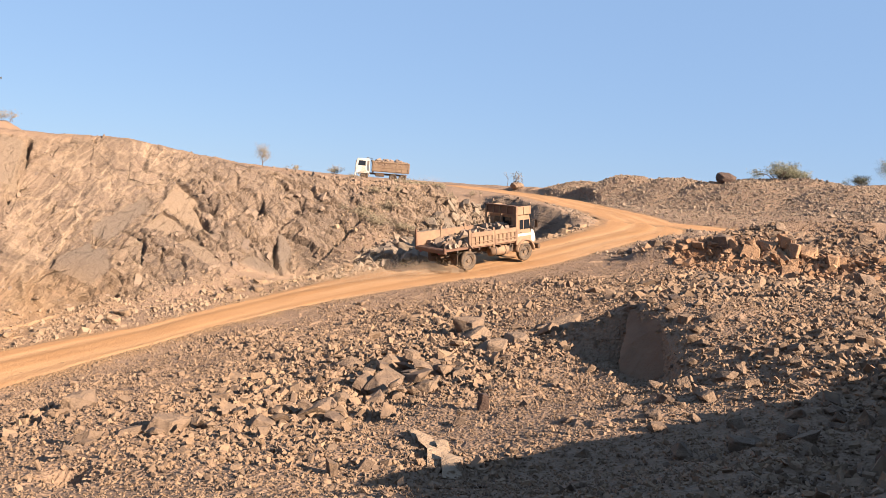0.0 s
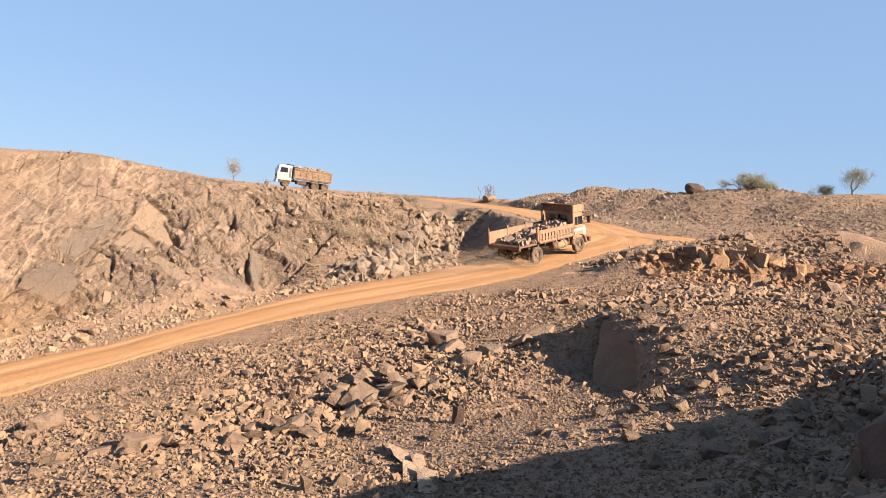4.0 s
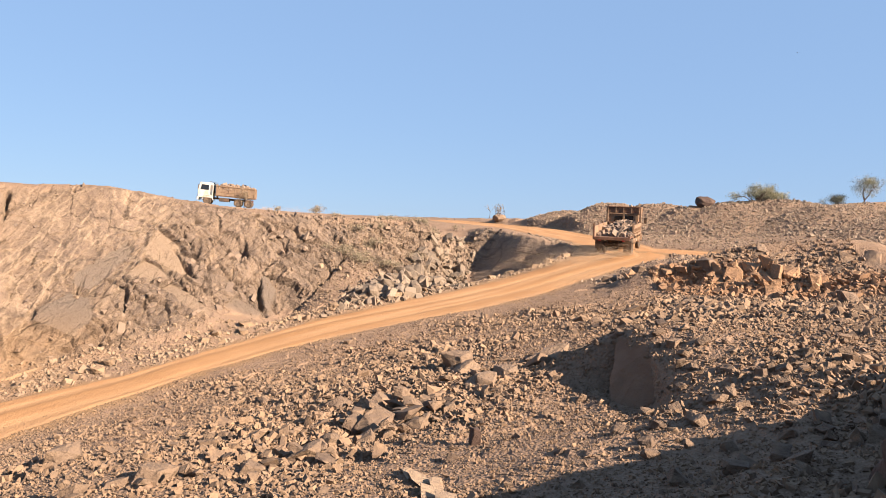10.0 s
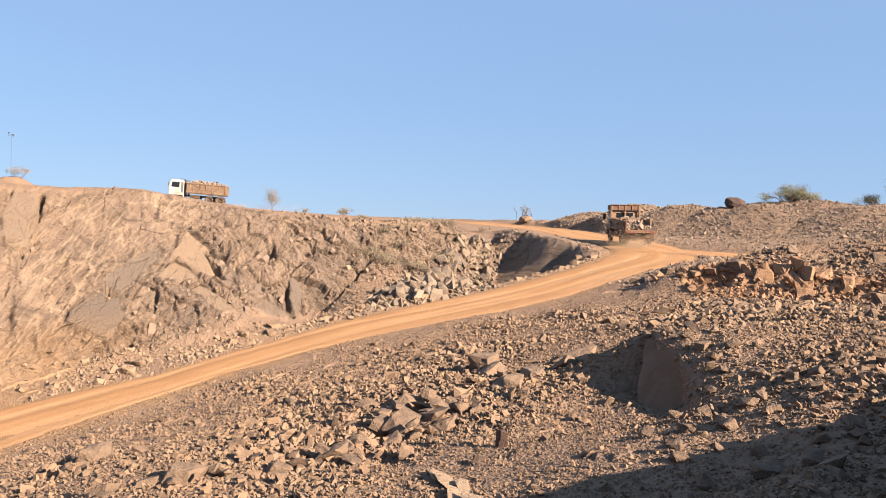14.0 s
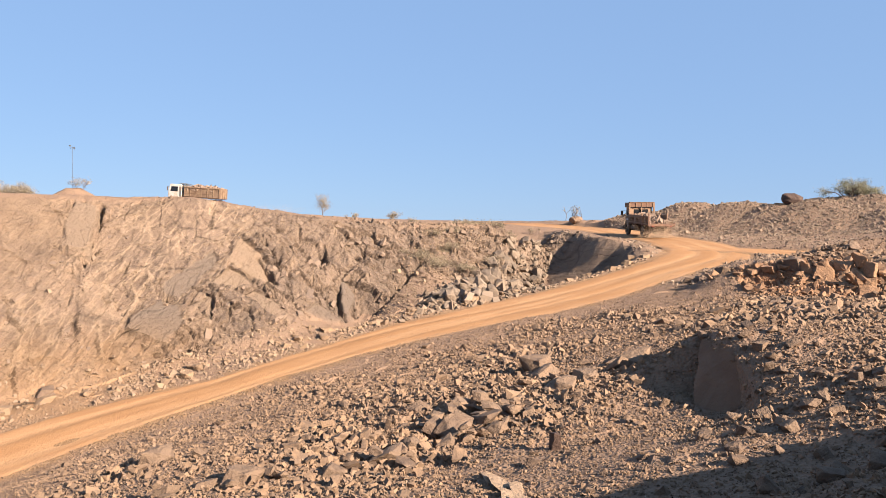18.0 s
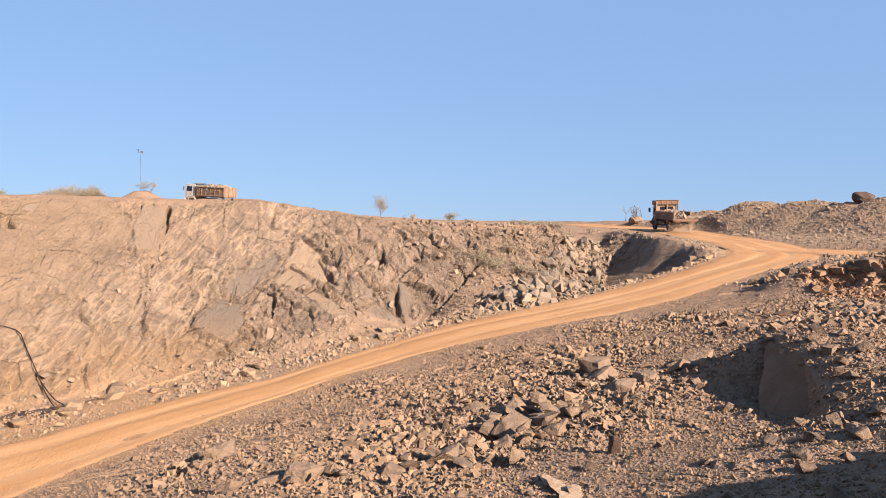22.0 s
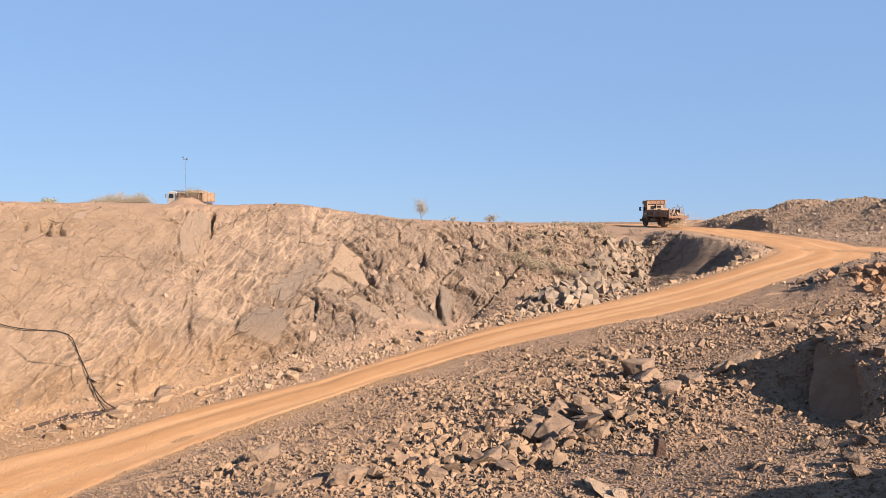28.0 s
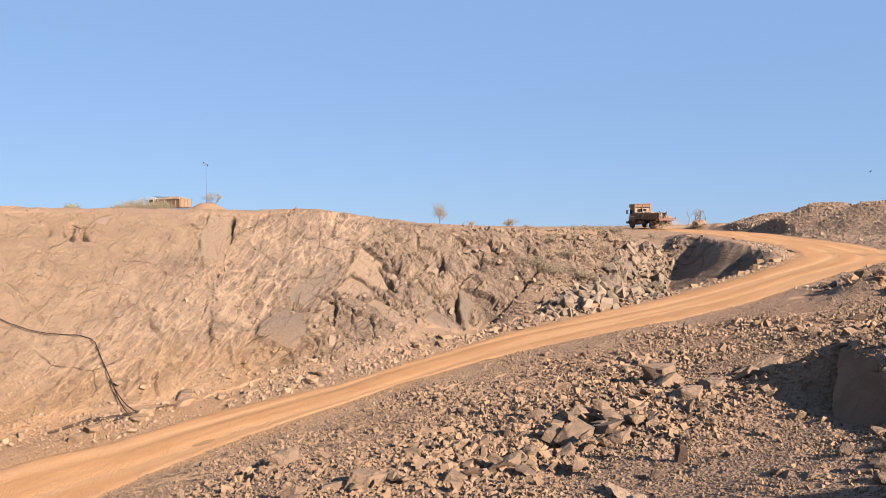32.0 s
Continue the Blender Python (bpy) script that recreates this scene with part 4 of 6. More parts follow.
def heap_cover():
    x, y, r = scatter(100000, (8, 50), (44, 102), 3)
    near = np.full(len(x), 9.0)
    for hx, hy, rad, _ in HEAPS:
        near = np.minimum(near, np.hypot(x - hx, y - hy) / rad)
    keep = ((near < 1.15) | (r.random(len(x)) < 0.3)) & clear_of_roads(x, y, 0.3) & (np.arctan2(x, y) < radians(36)) & (np.arctan2(x, y) > radians(6))
    x, y = x[keep], y[keep]
    size = np.exp(r.normal(-2.4, 0.42, len(x)))
    return tagged(strew("spoil_stones", on_land(x, y), np.clip(size, 0.05, 0.4), HEAP_STONE, 14), "dull brown stones covering the spoil heaps", "spoil heap", kind="stuff")


def wall_shards():
    """Small broken edges of rock, set in the pit wall: thick on its jointed part, thinner on the ribbed part, few at the sandy end."""
    x, y, r = scatter(120000, (-34, 3), (22, 66), 6)
    z, w, _, slab, push, _, _ = land(x, y)
    chance = 0.004 + 0.012 * ease(-24, -21, x) + 0.03 * ease(-18, -15, x)
    keep = (w > 0.55) & (slab < 0.4) & (r.random(len(x)) < chance * (0.35 + 0.65 * ease(-0.2, 0.3, waves(x, y, 1.8, 96, 2)))) & (z < 0.6)
    x, y, z, push = x[keep], y[keep], z[keep], push[keep]
    n = len(x)
    e = 0.25
    nrm = np.stack([-(land(x + e, y)[0] - land(x - e, y)[0]) / (2 * e), -(land(x, y + e)[0] - land(x, y - e)[0]) / (2 * e), np.ones(n)], 1)
    nrm = nrm / np.linalg.norm(nrm, axis=1)[:, None] + r.normal(0, 0.22, (n, 3))
    nrm /= np.linalg.norm(nrm, axis=1)[:, None]
    slant = r.normal(50, 20, n) * math.pi / 180
    way = np.cos(slant)[:, None] * np.array((0.72, 0.69, 0.0)) + np.sin(slant)[:, None] * np.array((-0.56, 0.58, 0.6))
    way -= (way * nrm).sum(1)[:, None] * nrm
    way /= np.linalg.norm(way, axis=1)[:, None]
    side = np.cross(nrm, way)
    long = np.exp(r.normal(-1.4, 0.5, n))
    frames = np.stack([way * long[:, None], side * (long * r.uniform(0.25, 0.7, n))[:, None], nrm * r.uniform(0.14, 0.26, n)[:, None]], 2)
    at = np.stack([x + 0.42 * push, y - 0.40 * push, z], 1) - nrm * 0.035
    return tagged(strew("rock_shards", at, np.zeros(n), WALL_SHARD, 16, frames=frames), "sandy brown broken rock edges of the pit wall", "rock wall", kind="stuff")


def ledge_cover():
    x, y, r = scatter(16000, (11, 25), (33, 45), 9)
    keep = (ledge_band(x, y) > 0.2) & clear_of_roads(x, y, 0.3)
    x, y = x[keep], y[keep]
    size = np.exp(r.normal(-2.2, 0.55, len(x)))
    return tagged(strew("ledge_rubble", on_land(x, y), np.clip(size, 0.05, 0.5), RED_STONE, 17), "reddish broken stone lying over the rock ledge", "rubble", kind="stuff")


def rim_cover():
    line = bend([(-36, 12), (-34.5, 22), (-32.7, 28.4), (-30.3, 35.3), (-25.2, 40.7), (-21.7, 43), (-17.2, 47.4), (-13.3, 51.3), (-7.7, 56.0), (-3.5, 58.6), (0.5, 62), (2.4, 66)], 0.3)
    r = np.random.default_rng(10)
    at = line[r.integers(0, len(line), 9000)] + r.normal(0, 0.8, (9000, 2)) + np.array((0.25, -0.25))
    keep = r.random(9000) < (0.1 + 0.7 * ease(-0.2, 0.4, waves(at[:, 0], at[:, 1], 2.5, 97, 3))) * (0.12 + 0.88 * ease(-18, -8, at[:, 0]))
    x, y = at[keep].T
    size = np.exp(r.normal(-2.25, 0.5, len(x))) * (0.5 + 0.5 * ease(-18, -8, x))
    return tagged(strew("rim_stones", on_land(x, y), np.clip(size, 0.05, 0.5), WALL_SHARD, 18), "sandy broken rock along the lip of the pit wall", "rubble", kind="stuff")


rim_cover()
ledge_cover()
near_cover()
far_cover()
wall_shards()
heap_cover()

# about three hundred larger single stones of the near slope
pieces = []
for k in range(10):
    bm = hull(rock_points(np.random.default_rng(900 + k), 14) * (1.1, 0.95, 0.8))
    bmesh.ops.bevel(bm, geom=list(bm.edges), offset=0.02, segments=1, affect="EDGES", profile=0.6)
    me = bpy.data.meshes.new("stone")
    bm.to_mesh(me)
    bm.free()
    me.materials.append(SINGLE_STONE)
    pieces.append(me)
sx, sy, sr = scatter(1100, (-14, 15), (11, 36), 5)
ok = clear_of_roads(sx, sy, 0.8) & (sy < np.interp(sx, HAUL_ROAD[60:140, 0], HAUL_ROAD[60:140, 1]) - 3) & (np.abs(np.arctan2(sx, sy)) < radians(36))
sz = land(sx, sy)[0]
for k in np.nonzero(ok)[0][:290]:
    s = float(np.exp(sr.normal(-1.85, 0.3))) * (1.2 if sx[k] > 3 else 1.0)
    ob = new("stone", pieces[k % 10])
    ob.parent = ground
    ob.matrix_basis = pose(sx[k], sy[k], sz[k] + 0.12 * s, *sr.uniform(0, 360, 3)) @ Matrix.Diagonal((s, s * sr.uniform(0.7, 1.1), s * sr.uniform(0.6, 1), 1))

# the row of large blocks across the near slope
PILE = [(-6.6, 13.6, 0.8), (-6.0, 14.1, 0.55), (-5.4, 14.35, 0.95), (-4.7, 14.8, 0.75), (-4.2, 15.1, 0.5), (-3.75, 15.5, 0.6), (-3.3, 15.9, 0.75), (-2.9, 16.4, 1.0),
        (-2.45, 17.0, 0.8), (-2.2, 17.8, 1.05), (-1.7, 17.2, 0.7), (-1.55, 18.2, 0.85), (-1.2, 17.6, 0.9), (-0.9, 18.6, 1.0), (-0.55, 18.0, 0.8), (-1.0, 19.4, 0.8),
        (-1.5, 19.9, 0.9), (-2.1, 19.3, 0.6), (-0.3, 19.2, 0.9), (-2.6, 20.2, 0.6), (0.2, 18.8, 0.6), (-0.2, 20.1, 0.7)]
pr = np.random.default_rng(55)
PILE += [(x + float(pr.normal(0, 0.5)), y + float(pr.normal(0, 0.45)), s * float(pr.uniform(0.35, 0.65))) for x, y, s in PILE + PILE]
for k, (x, y, s) in enumerate(PILE):
    s *= 0.85
    boulder("boulder", (s * (0.75 + 0.3 * (k % 2)), s * (0.5 + 0.12 * (k % 4)), s * (0.3 + 0.16 * (k % 3))), (x, y), 37 * k, 100 + k, BLOCK_STONE, "large angular brown rock block in a row across the slope", "row of rock blocks",
            n=17, tilt=(17 * (k % 4) - 26, 13 * (k % 5) - 26), lift=0.0 if k < 22 else 0.06 * (k % 5))
# blocks strewn over the shaded foot of the bank
br = np.random.default_rng(57)
for k in range(60):
    s = float(br.uniform(0.14, 0.36))
    boulder("boulder", (s * 1.1, s * 0.85, s * 0.8), (float(br.uniform(3.2, 9.0)), float(br.uniform(9.5, 17.0))), float(br.uniform(0, 360)), 820 + k, SINGLE_STONE, "brown angular rock block at the foot of the bank",
            "blocks below the bank", n=13, tilt=(float(br.uniform(-30, 30)), float(br.uniform(-30, 30))))
# single blocks; the dark upright one stands in for a shadowed hole
for k, (x, y, s, lab) in enumerate([(-8.2, 16.6, 0.6, "pale rock block lying alone on the slope"), (0.6, 24.2, 0.9, "upright pale rock slab on the near slope"),
                                    (0.69, 15.4, 0.3, "dark upright stone in place of a shadowed hole in fine rubble"), (9.6, 45.2, 0.7, "rounded pale boulder at the edge of the haul road"),
                                    (11.2, 44.4, 1.0, "brown boulder beside the haul road bend"), (-4.2, 34.0, 0.3, "small dark stone at the road edge"),
                                    (13.8, 41.0, 0.8, "jagged brown rock on top of the ledge"), (26.0, 78.2, 1.75, "dark brown boulder on top of the spoil heap"),
                                    (-18.2, 27.9, 0.45, "pale stone block beside the drainage ditch"), (17.5, 33.5, 0.8, "brown rock block below the ledge")]):
    boulder("boulder", (s * 1.2, s, s) if k != 2 else (0.26, 0.22, 0.6), (x, y), 51 * k, 200 + k, BLOCK_STONE if k not in (2, 7) else DARK_ROCK_AND_HOLE, lab, n=13 if k != 7 else 40)
# boulders of the grey slope beyond the road
gx, gy, gr = scatter(1700, (-8, 3.6), (42, 65), 8)
gok = clear_of_roads(gx, gy, 0.7) & (gy > np.interp(gx, HAUL_ROAD[60:140, 0], HAUL_ROAD[60:140, 1]) + 3.5) & (gx > -5.3 + 0.27 * (gy - 44)) & (gx < -0.3 + 0.12 * (gy - 46.5))
for k in np.nonzero(gok)[0][:162]:
    s = float(gr.uniform(0.35, 0.55) if k % 3 else gr.uniform(0.55, 0.9))
    boulder("boulder", (s * 1.15, s * 0.9, s * 0.8), (gx[k], gy[k]), float(gr.uniform(0, 360)), 300 + int(k), GREY_BLOCK, "grey angular boulder tipped down the slope", "grey boulders on the slope",
            tilt=(float(gr.uniform(-70, 70)), float(gr.uniform(-70, 70))), lift=0.12 * s)
# blocks lining the far edge of the road
ex = np.array([beside(HAUL_ROAD, float(np.interp(p[1], *LEFT_EDGE)) + 0.7, 0, -9, 200)[i] for i, p in enumerate(HAUL_ROAD) if 22 < p[1] < 53])
er = np.random.default_rng(19)
for k in range(0, len(ex), 1):
    if er.random() < 0.75:
        s = float(er.uniform(0.2, 0.55))
        x, y = ex[k, :2] + er.normal(0, 0.35, 2) + np.array((-0.3, 0.35))
        boulder("edge_stone", (s * 1.2, s, s * 0.75), (float(x), float(y)), float(er.uniform(0, 360)), 500 + k, EDGE_STONE, "pale sandy stone lining the edge of the haul road", "stones along the road edge",
                category="stone")


# the standing block with its shaded face, beside a hollow
def wedge(points, material, name, label, category="rock", chip=0.03):
    bm = hull(points)
    bmesh.ops.bevel(bm, geom=list(bm.edges), offset=chip, segments=1, affect="EDGES", profile=0.6)
    bmesh.ops.triangulate(bm, faces=bm.faces)
    bmesh.ops.subdivide_edges(bm, edges=[e for e in bm.edges if e.calc_length() > 0.35], cuts=2, use_grid_fill=True)
    for v in bm.verts:
        v.co += noise.noise_vector(v.co * 2.2) * 0.08 + noise.noise_vector(v.co * 7.0) * 0.03
    return tagged(part(name, bm, material), label, category)


wedge([(4.62, 20.45, -3.27), (5.28, 20.0, -3.02), (5.22, 19.15, -3.3), (5.1, 18.0, -4.25), (5.0, 17.9, -5.0), (3.98, 18.4, -5.0), (4.22, 19.4, -4.1), (5.9, 20.6, -3.2), (6.0, 19.3, -3.5), (5.9, 18.2, -4.4), (5.2, 20.9, -3.5), (5.8, 18.3, -5.0)],
      BLOCK_FACE, "standing_rock", "tall reddish-brown rock block with a smooth shaded face", chip=0.025)
wedge([(5.2, 19.0, -3.42), (5.5, 18.3, -3.5), (5.47, 17.75, -3.95), (5.1, 17.55, -4.5), (5.0, 18.2, -4.2), (6.1, 18.9, -3.6), (6.2, 17.9, -4.1), (6.0, 18.5, -4.8), (5.1, 17.7, -5.0)],
      BLOCK_FACE, "standing_rock", "lower reddish-brown rock block against the tall one", chip=0.05)
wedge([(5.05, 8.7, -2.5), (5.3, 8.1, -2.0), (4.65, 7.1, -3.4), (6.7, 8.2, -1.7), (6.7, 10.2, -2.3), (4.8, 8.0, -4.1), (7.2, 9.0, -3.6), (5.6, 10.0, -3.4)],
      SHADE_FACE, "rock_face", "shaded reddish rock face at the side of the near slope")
for k, (x, y, size) in enumerate([(5.45, 19.55, 0.25), (5.6, 18.9, 0.31), (5.7, 18.2, 0.26), (5.65, 17.6, 0.24), (5.35, 17.1, 0.21), (5.2, 20.5, 0.25), (4.75, 20.9, 0.28), (4.2, 21.0, 0.22), (6.2, 18.5, 0.28), (6.1, 19.6, 0.25)]):
    boulder("boulder", (size * 1.2, size * 0.9, size * 0.8), (x, y), 47 * k, 880 + k, SINGLE_STONE, "brown rock block on the edge of the hollow", "blocks round the hollow", n=12, tilt=(25 * (k % 3) - 25, 18 * (k % 4) - 27))
# bare rock showing through the rubble: a broken patch and a pale streak
for k, (x, y, s) in enumerate([(1.0, 20.7, 0.8), (1.5, 21.3, 1.0), (2.0, 21.9, 1.1), (2.6, 22.6, 1.0), (3.2, 23.6, 1.1), (2.9, 24.2, 0.7), (1.3, 22.0, 0.6), (1.9, 22.9, 0.8), (0.4, 22.9, 0.9)]):
    boulder("rock_slab", (s * 0.85, s * 0.62, s * 0.36), (x + 0.3 * math.sin(5 * k), y + 0.3 * math.cos(3 * k)), 40 + 31 * (k % 4), 230 + k, OUTCROP_ROCK, "pale bare rock slab showing through the rubble", "bare rock patch", n=15, tilt=(24 - 17 * (k % 3), 16 * (k % 4) - 24), category="rock slab")
for k, (x, y, s) in enumerate([(-0.52, 13.5, 0.55), (-0.38, 12.95, 0.8), (-0.22, 12.4, 0.9), (-0.1, 11.8, 0.8), (0.02, 11.2, 0.8)]):
    boulder("rock_slab", (s * 1.3, 0.26 + 0.14 * (k % 2), 0.05), (x + 0.09 * (k % 3), y), 104 - 3 * k, 250 + k, STREAK_ROCK, "pale smooth streak of bare rock in the rubble", "pale rock streak", n=15, tilt=(16, 2), category="rock slab", lift=0.02)
# the ledge below the side road and the outcrop behind it: jointed rock faces, a block to each joint
def jointed_face(top, foot, columns, rows, out, material, label, group, seed, gaps):
    r = np.random.default_rng(seed)
    top, foot = bend(top, 0.1), bend(foot, 0.1)
    cut = np.cumsum(r.uniform(0.3, 1.9, columns + 1))
    cut = (cut - cut[0]) / (cut[-1] - cut[0])
    for i in range(columns):
        mark = np.linspace(0, 1, rows + 1) + np.concatenate([[r.normal(0, 0.06)], r.normal(0, 0.09, rows - 1), [r.normal(0, 0.12)]])
        for j in range(rows):
            if r.random() < gaps[j]:
                continue
            quad = []
            for c, v in ((cut[i], mark[j]), (cut[i + 1], mark[j]), (cut[i + 1], mark[j + 1]), (cut[i], mark[j + 1])):
                a, b = top[int(c * (len(top) - 1))], foot[int(c * (len(foot) - 1))]
                quad.append(a + (b - a) * (v + 0.3 * (c - cut[i])) + r.normal(0, 0.12, 3) * (1, 0.3, 1))
            quad = np.array(quad)
            mid = quad.mean(0)
            quad = mid + (quad - mid) * r.uniform(0.94, 1.0)
            n = np.cross(quad[1] - quad[0], quad[3] - quad[0])
            n = n / np.linalg.norm(n)
            n = -n if n[1] > 0 else n
            push = r.uniform(0.1, 1.0) * out
            face = quad + n * push + r.normal(0, 0.03, (4, 3))
            bm = hull(np.vstack([face, quad - n * 0.7, (face.mean(0) + n * 0.05)[None]]) - mid)
            bmesh.ops.bevel(bm, geom=list(bm.edges), offset=0.025, segments=1, affect="EDGES", profile=0.6)
            bmesh.ops.triangulate(bm, faces=bm.faces)
            bmesh.ops.subdivide_edges(bm, edges=[e for e in bm.edges if e.calc_length() > 0.4], cuts=1, use_grid_fill=True)
            for v in bm.verts:
                v.co += noise.noise_vector((v.co + Vector(mid)) * 1.7) * 0.11 + noise.noise_vector((v.co + Vector(mid)) * 5.0) * 0.05
            ob = part("rock_slab", bm, material)
            ob.matrix_basis = pose(*mid)
            tagged(ob, label, "rock slab", group)


jointed_face([(13.92, 41.0, -2.43), (15.7, 40.2, -2.34), (17.32, 39.2, -2.49), (18.71, 38.2, -2.95)], [(13.44, 39.6, -3.65), (14.93, 38.8, -3.73), (16.21, 37.8, -3.96), (17.77, 37.0, -4.11)], 11, 4, 0.06,
             LEDGE_ROCK, "reddish flat jointed rock slab in the face of the ledge", "slabs of the rock ledge", 44, (0.4, 0.15, 0.3, 0.6))
jointed_face([(17.1, 43.5, -1.6), (19.24, 43.0, -1.4), (21.07, 42.3, -1.3), (23.38, 41.5, -1.1)], [(16.75, 42.5, -2.31), (18.85, 42.0, -2.36), (20.6, 41.2, -2.51), (22.74, 40.2, -2.69)], 8, 2, 0.12,
             OUTCROP_ROCK, "grey-brown broken rock of the outcrop above the ledge", "rock outcrop", 46, (0.35, 0.2))
for k, (x, y, size) in enumerate([(12.0, 41.6, 0.5), (12.7, 41.4, 0.6), (13.3, 41.2, 0.5), (11.2, 41.6, 0.4), (12.4, 42.2, 0.5), (13.8, 41.3, 0.6), (11.6, 42.1, 0.45), (10.4, 43.0, 0.5), (10.0, 42.4, 0.4)]):
    boulder("boulder", (size * 1.4, size, size * 0.6), (x, y), 20 + 33 * k, 260 + k, LEDGE_ROCK, "reddish broken rock above a hollow in the ledge", "", n=13, tilt=(6 - 5 * k, 4 * k - 8))


# ---- scrub, mast, hose and ditch ----


def plain(name, lo, hi, scale=8.0, rough=0.9):
    m = Mat(name, rough, 0, 0.2).local()
    m.color(m.mix(m.ramp(m.noise(scale, 5), (0.35, 0), (0.65, 1)), lo, hi))
    m.bump(m.noise(scale * 3, 4), 0.01, 0.6)
    return m.m


def leaf_material(name, lo, hi):
    m = Mat(name, 0.7, 0, 0.3)
    m.color(m.mix(m.island(), lo, hi))
    return m.m


BARK = plain("grey_bark", (0.079, 0.057, 0.04), (0.143, 0.103, 0.074))
LEAF = leaf_material("thorn_leaf", (0.117, 0.114, 0.066), (0.25, 0.227, 0.143))
DRY_LEAF = leaf_material("dry_leaf", (0.134, 0.106, 0.063), (0.242, 0.191, 0.127))
STEEL = plain("mast_steel", (0.052, 0.057, 0.065), (0.105, 0.103, 0.104), 6, 0.5)
HOSE = plain("black_hose", (0.008, 0.007, 0.006), (0.027, 0.02, 0.015), 3, 0.6)


def limbs(bm, start, way, length, radius, depth, r, tips, lift=0.25):
    """Branching tapered limbs; the ends are gathered in tips."""
    mid = start + way * length * 0.5 + Vector(r.normal(0, 0.05 * length, 3))
    end = mid + (way + Vector(r.normal(0, 0.18, 3))).normalized() * length * 0.5
    tube(bm, start, mid, radius, radius * 0.8, 5)
    tube(bm, mid, end, radius * 0.8, radius * 0.6, 5)
    tips.append((end, depth))
    if depth:
        for _ in range(int(r.integers(2, 4))):
            w = (way * 0.6 + Vector((r.normal(0, 0.6), r.normal(0, 0.6), r.normal(lift, 0.25)))).normalized()
            limbs(bm, mid if r.random() < 0.35 else end, w, length * r.uniform(0.55, 0.8), radius * 0.58, depth - 1, r, tips, lift)


def leaves(tips, r, per, spread, size, low=1):
    """Small folded leaves in loose clumps about the limb ends."""
    ends = np.array([t for t, d in tips if d <= low])
    c = np.repeat(ends, per, 0) + r.normal(0, spread, (len(ends) * per, 3)) * (1, 1, 0.7)
    n = len(c)
    a, b = r.normal(size=(n, 3)), r.normal(size=(n, 3))
    a *= (size * r.uniform(0.6, 1.4, n) / np.linalg.norm(a, axis=1))[:, None]
    b *= (0.6 * size / np.linalg.norm(b, axis=1))[:, None]
    v = np.stack([c - a, c + b, c + a, c - b + 0.15 * a], 1).reshape(-1, 3)
    bm = bmesh.new()
    vs = [bm.verts.new(p) for p in v]
    for k in range(n):
        bm.faces.new(vs[4 * k:4 * k + 3])
        bm.faces.new((vs[4 * k], vs[4 * k + 2], vs[4 * k + 3]))
    return bm


def plant(name, at, height, trunk, stems, leaf, per, spread, size, seed, label, category, depth=3, lean=0.55, lift=0.25, low=1, crown=None):
    r = np.random.default_rng(seed)
    x, y = at
    z = float(land(np.array([float(x)]), np.array([float(y)]))[0][0])
    root = new(name)
    root.matrix_basis = pose(x, y, z - 0.05)
    tips, made = [], []
    for k in range(stems):
        bm = bmesh.new()
        w = Vector((r.normal(0, lean if stems > 1 else 0.08), r.normal(0, lean if stems > 1 else 0.08), 1)).normalized()
        limbs(bm, Vector((r.normal(0, 0.05 * stems), r.normal(0, 0.05 * stems), 0)), w, height * (0.42 if stems == 1 else 0.36), trunk, depth, r, tips, lift)
        made.append(bm)
    k = height / (max(t.z for t, _ in tips) + spread)
    tips = [(t * k, d) for t, d in tips]
    for bm in made:
        bmesh.ops.scale(bm, vec=(k, k, k), verts=bm.verts)
        part("trunk" if stems == 1 else "stem", bm, BARK, root)
    if crown:  # a crown wider than the limb ends: n clumps within a rounded body of that width and height
        n, wide, tall = crown
        d = r.normal(size=(n, 3))
        d *= (r.uniform(0.35, 1, n) / np.linalg.norm(d, axis=1))[:, None]
        tips += [(Vector((a * wide / 2, b * wide / 2, height - tall / 2 + c * tall / 2)), 0) for a, b, c in d]
    if per:
        part("crown", leaves(tips, r, per, spread, size, low), leaf, root)
    return tagged(root, label, category)


plant("tree", (-26.1, 100.9), 3.0, 0.07, 1, DRY_LEAF, 14, 0.2, 0.045, 21, "small bare grey tree on the quarry rim", "tree", 4, crown=(150, 1.9, 2.3))
plant("shrub", (-17.8, 108.5), 1.5, 0.03, 6, DRY_LEAF, 10, 0.2, 0.06, 22, "low grey shrub on the quarry rim", "shrub")
boulder("boulder", (1.9, 1.5, 1.2), (6.9, 99.8), 30, 271, OUTCROP_ROCK, "brown rounded rock under a bare shrub beside the road", n=34)
plant("shrub", (6.8, 100.5), 2.0, 0.03, 9, DRY_LEAF, 2, 0.12, 0.07, 23, "bare twiggy shrub on a rocky mound beside the road", "shrub", 2, 0.35, 0.7)
plant("tree", (53.0, 98.8), 3.9, 0.13, 1, LEAF, 40, 0.26, 0.05, 24, "round-crowned thorn tree on the plain", "tree", 4, lift=0.45, low=0, crown=(110, 3.3, 2.7))
plant("shrub", (50.2, 100.2), 2.0, 0.05, 7, LEAF, 30, 0.25, 0.05, 25, "small green shrub beside the thorn tree", "shrub")
plant("shrub", (32.1, 80.9), 2.1, 0.05, 9, LEAF, 40, 0.25, 0.05, 26, "wide green bush behind the spoil heap", "bush", 3, 0.9, 0.1)
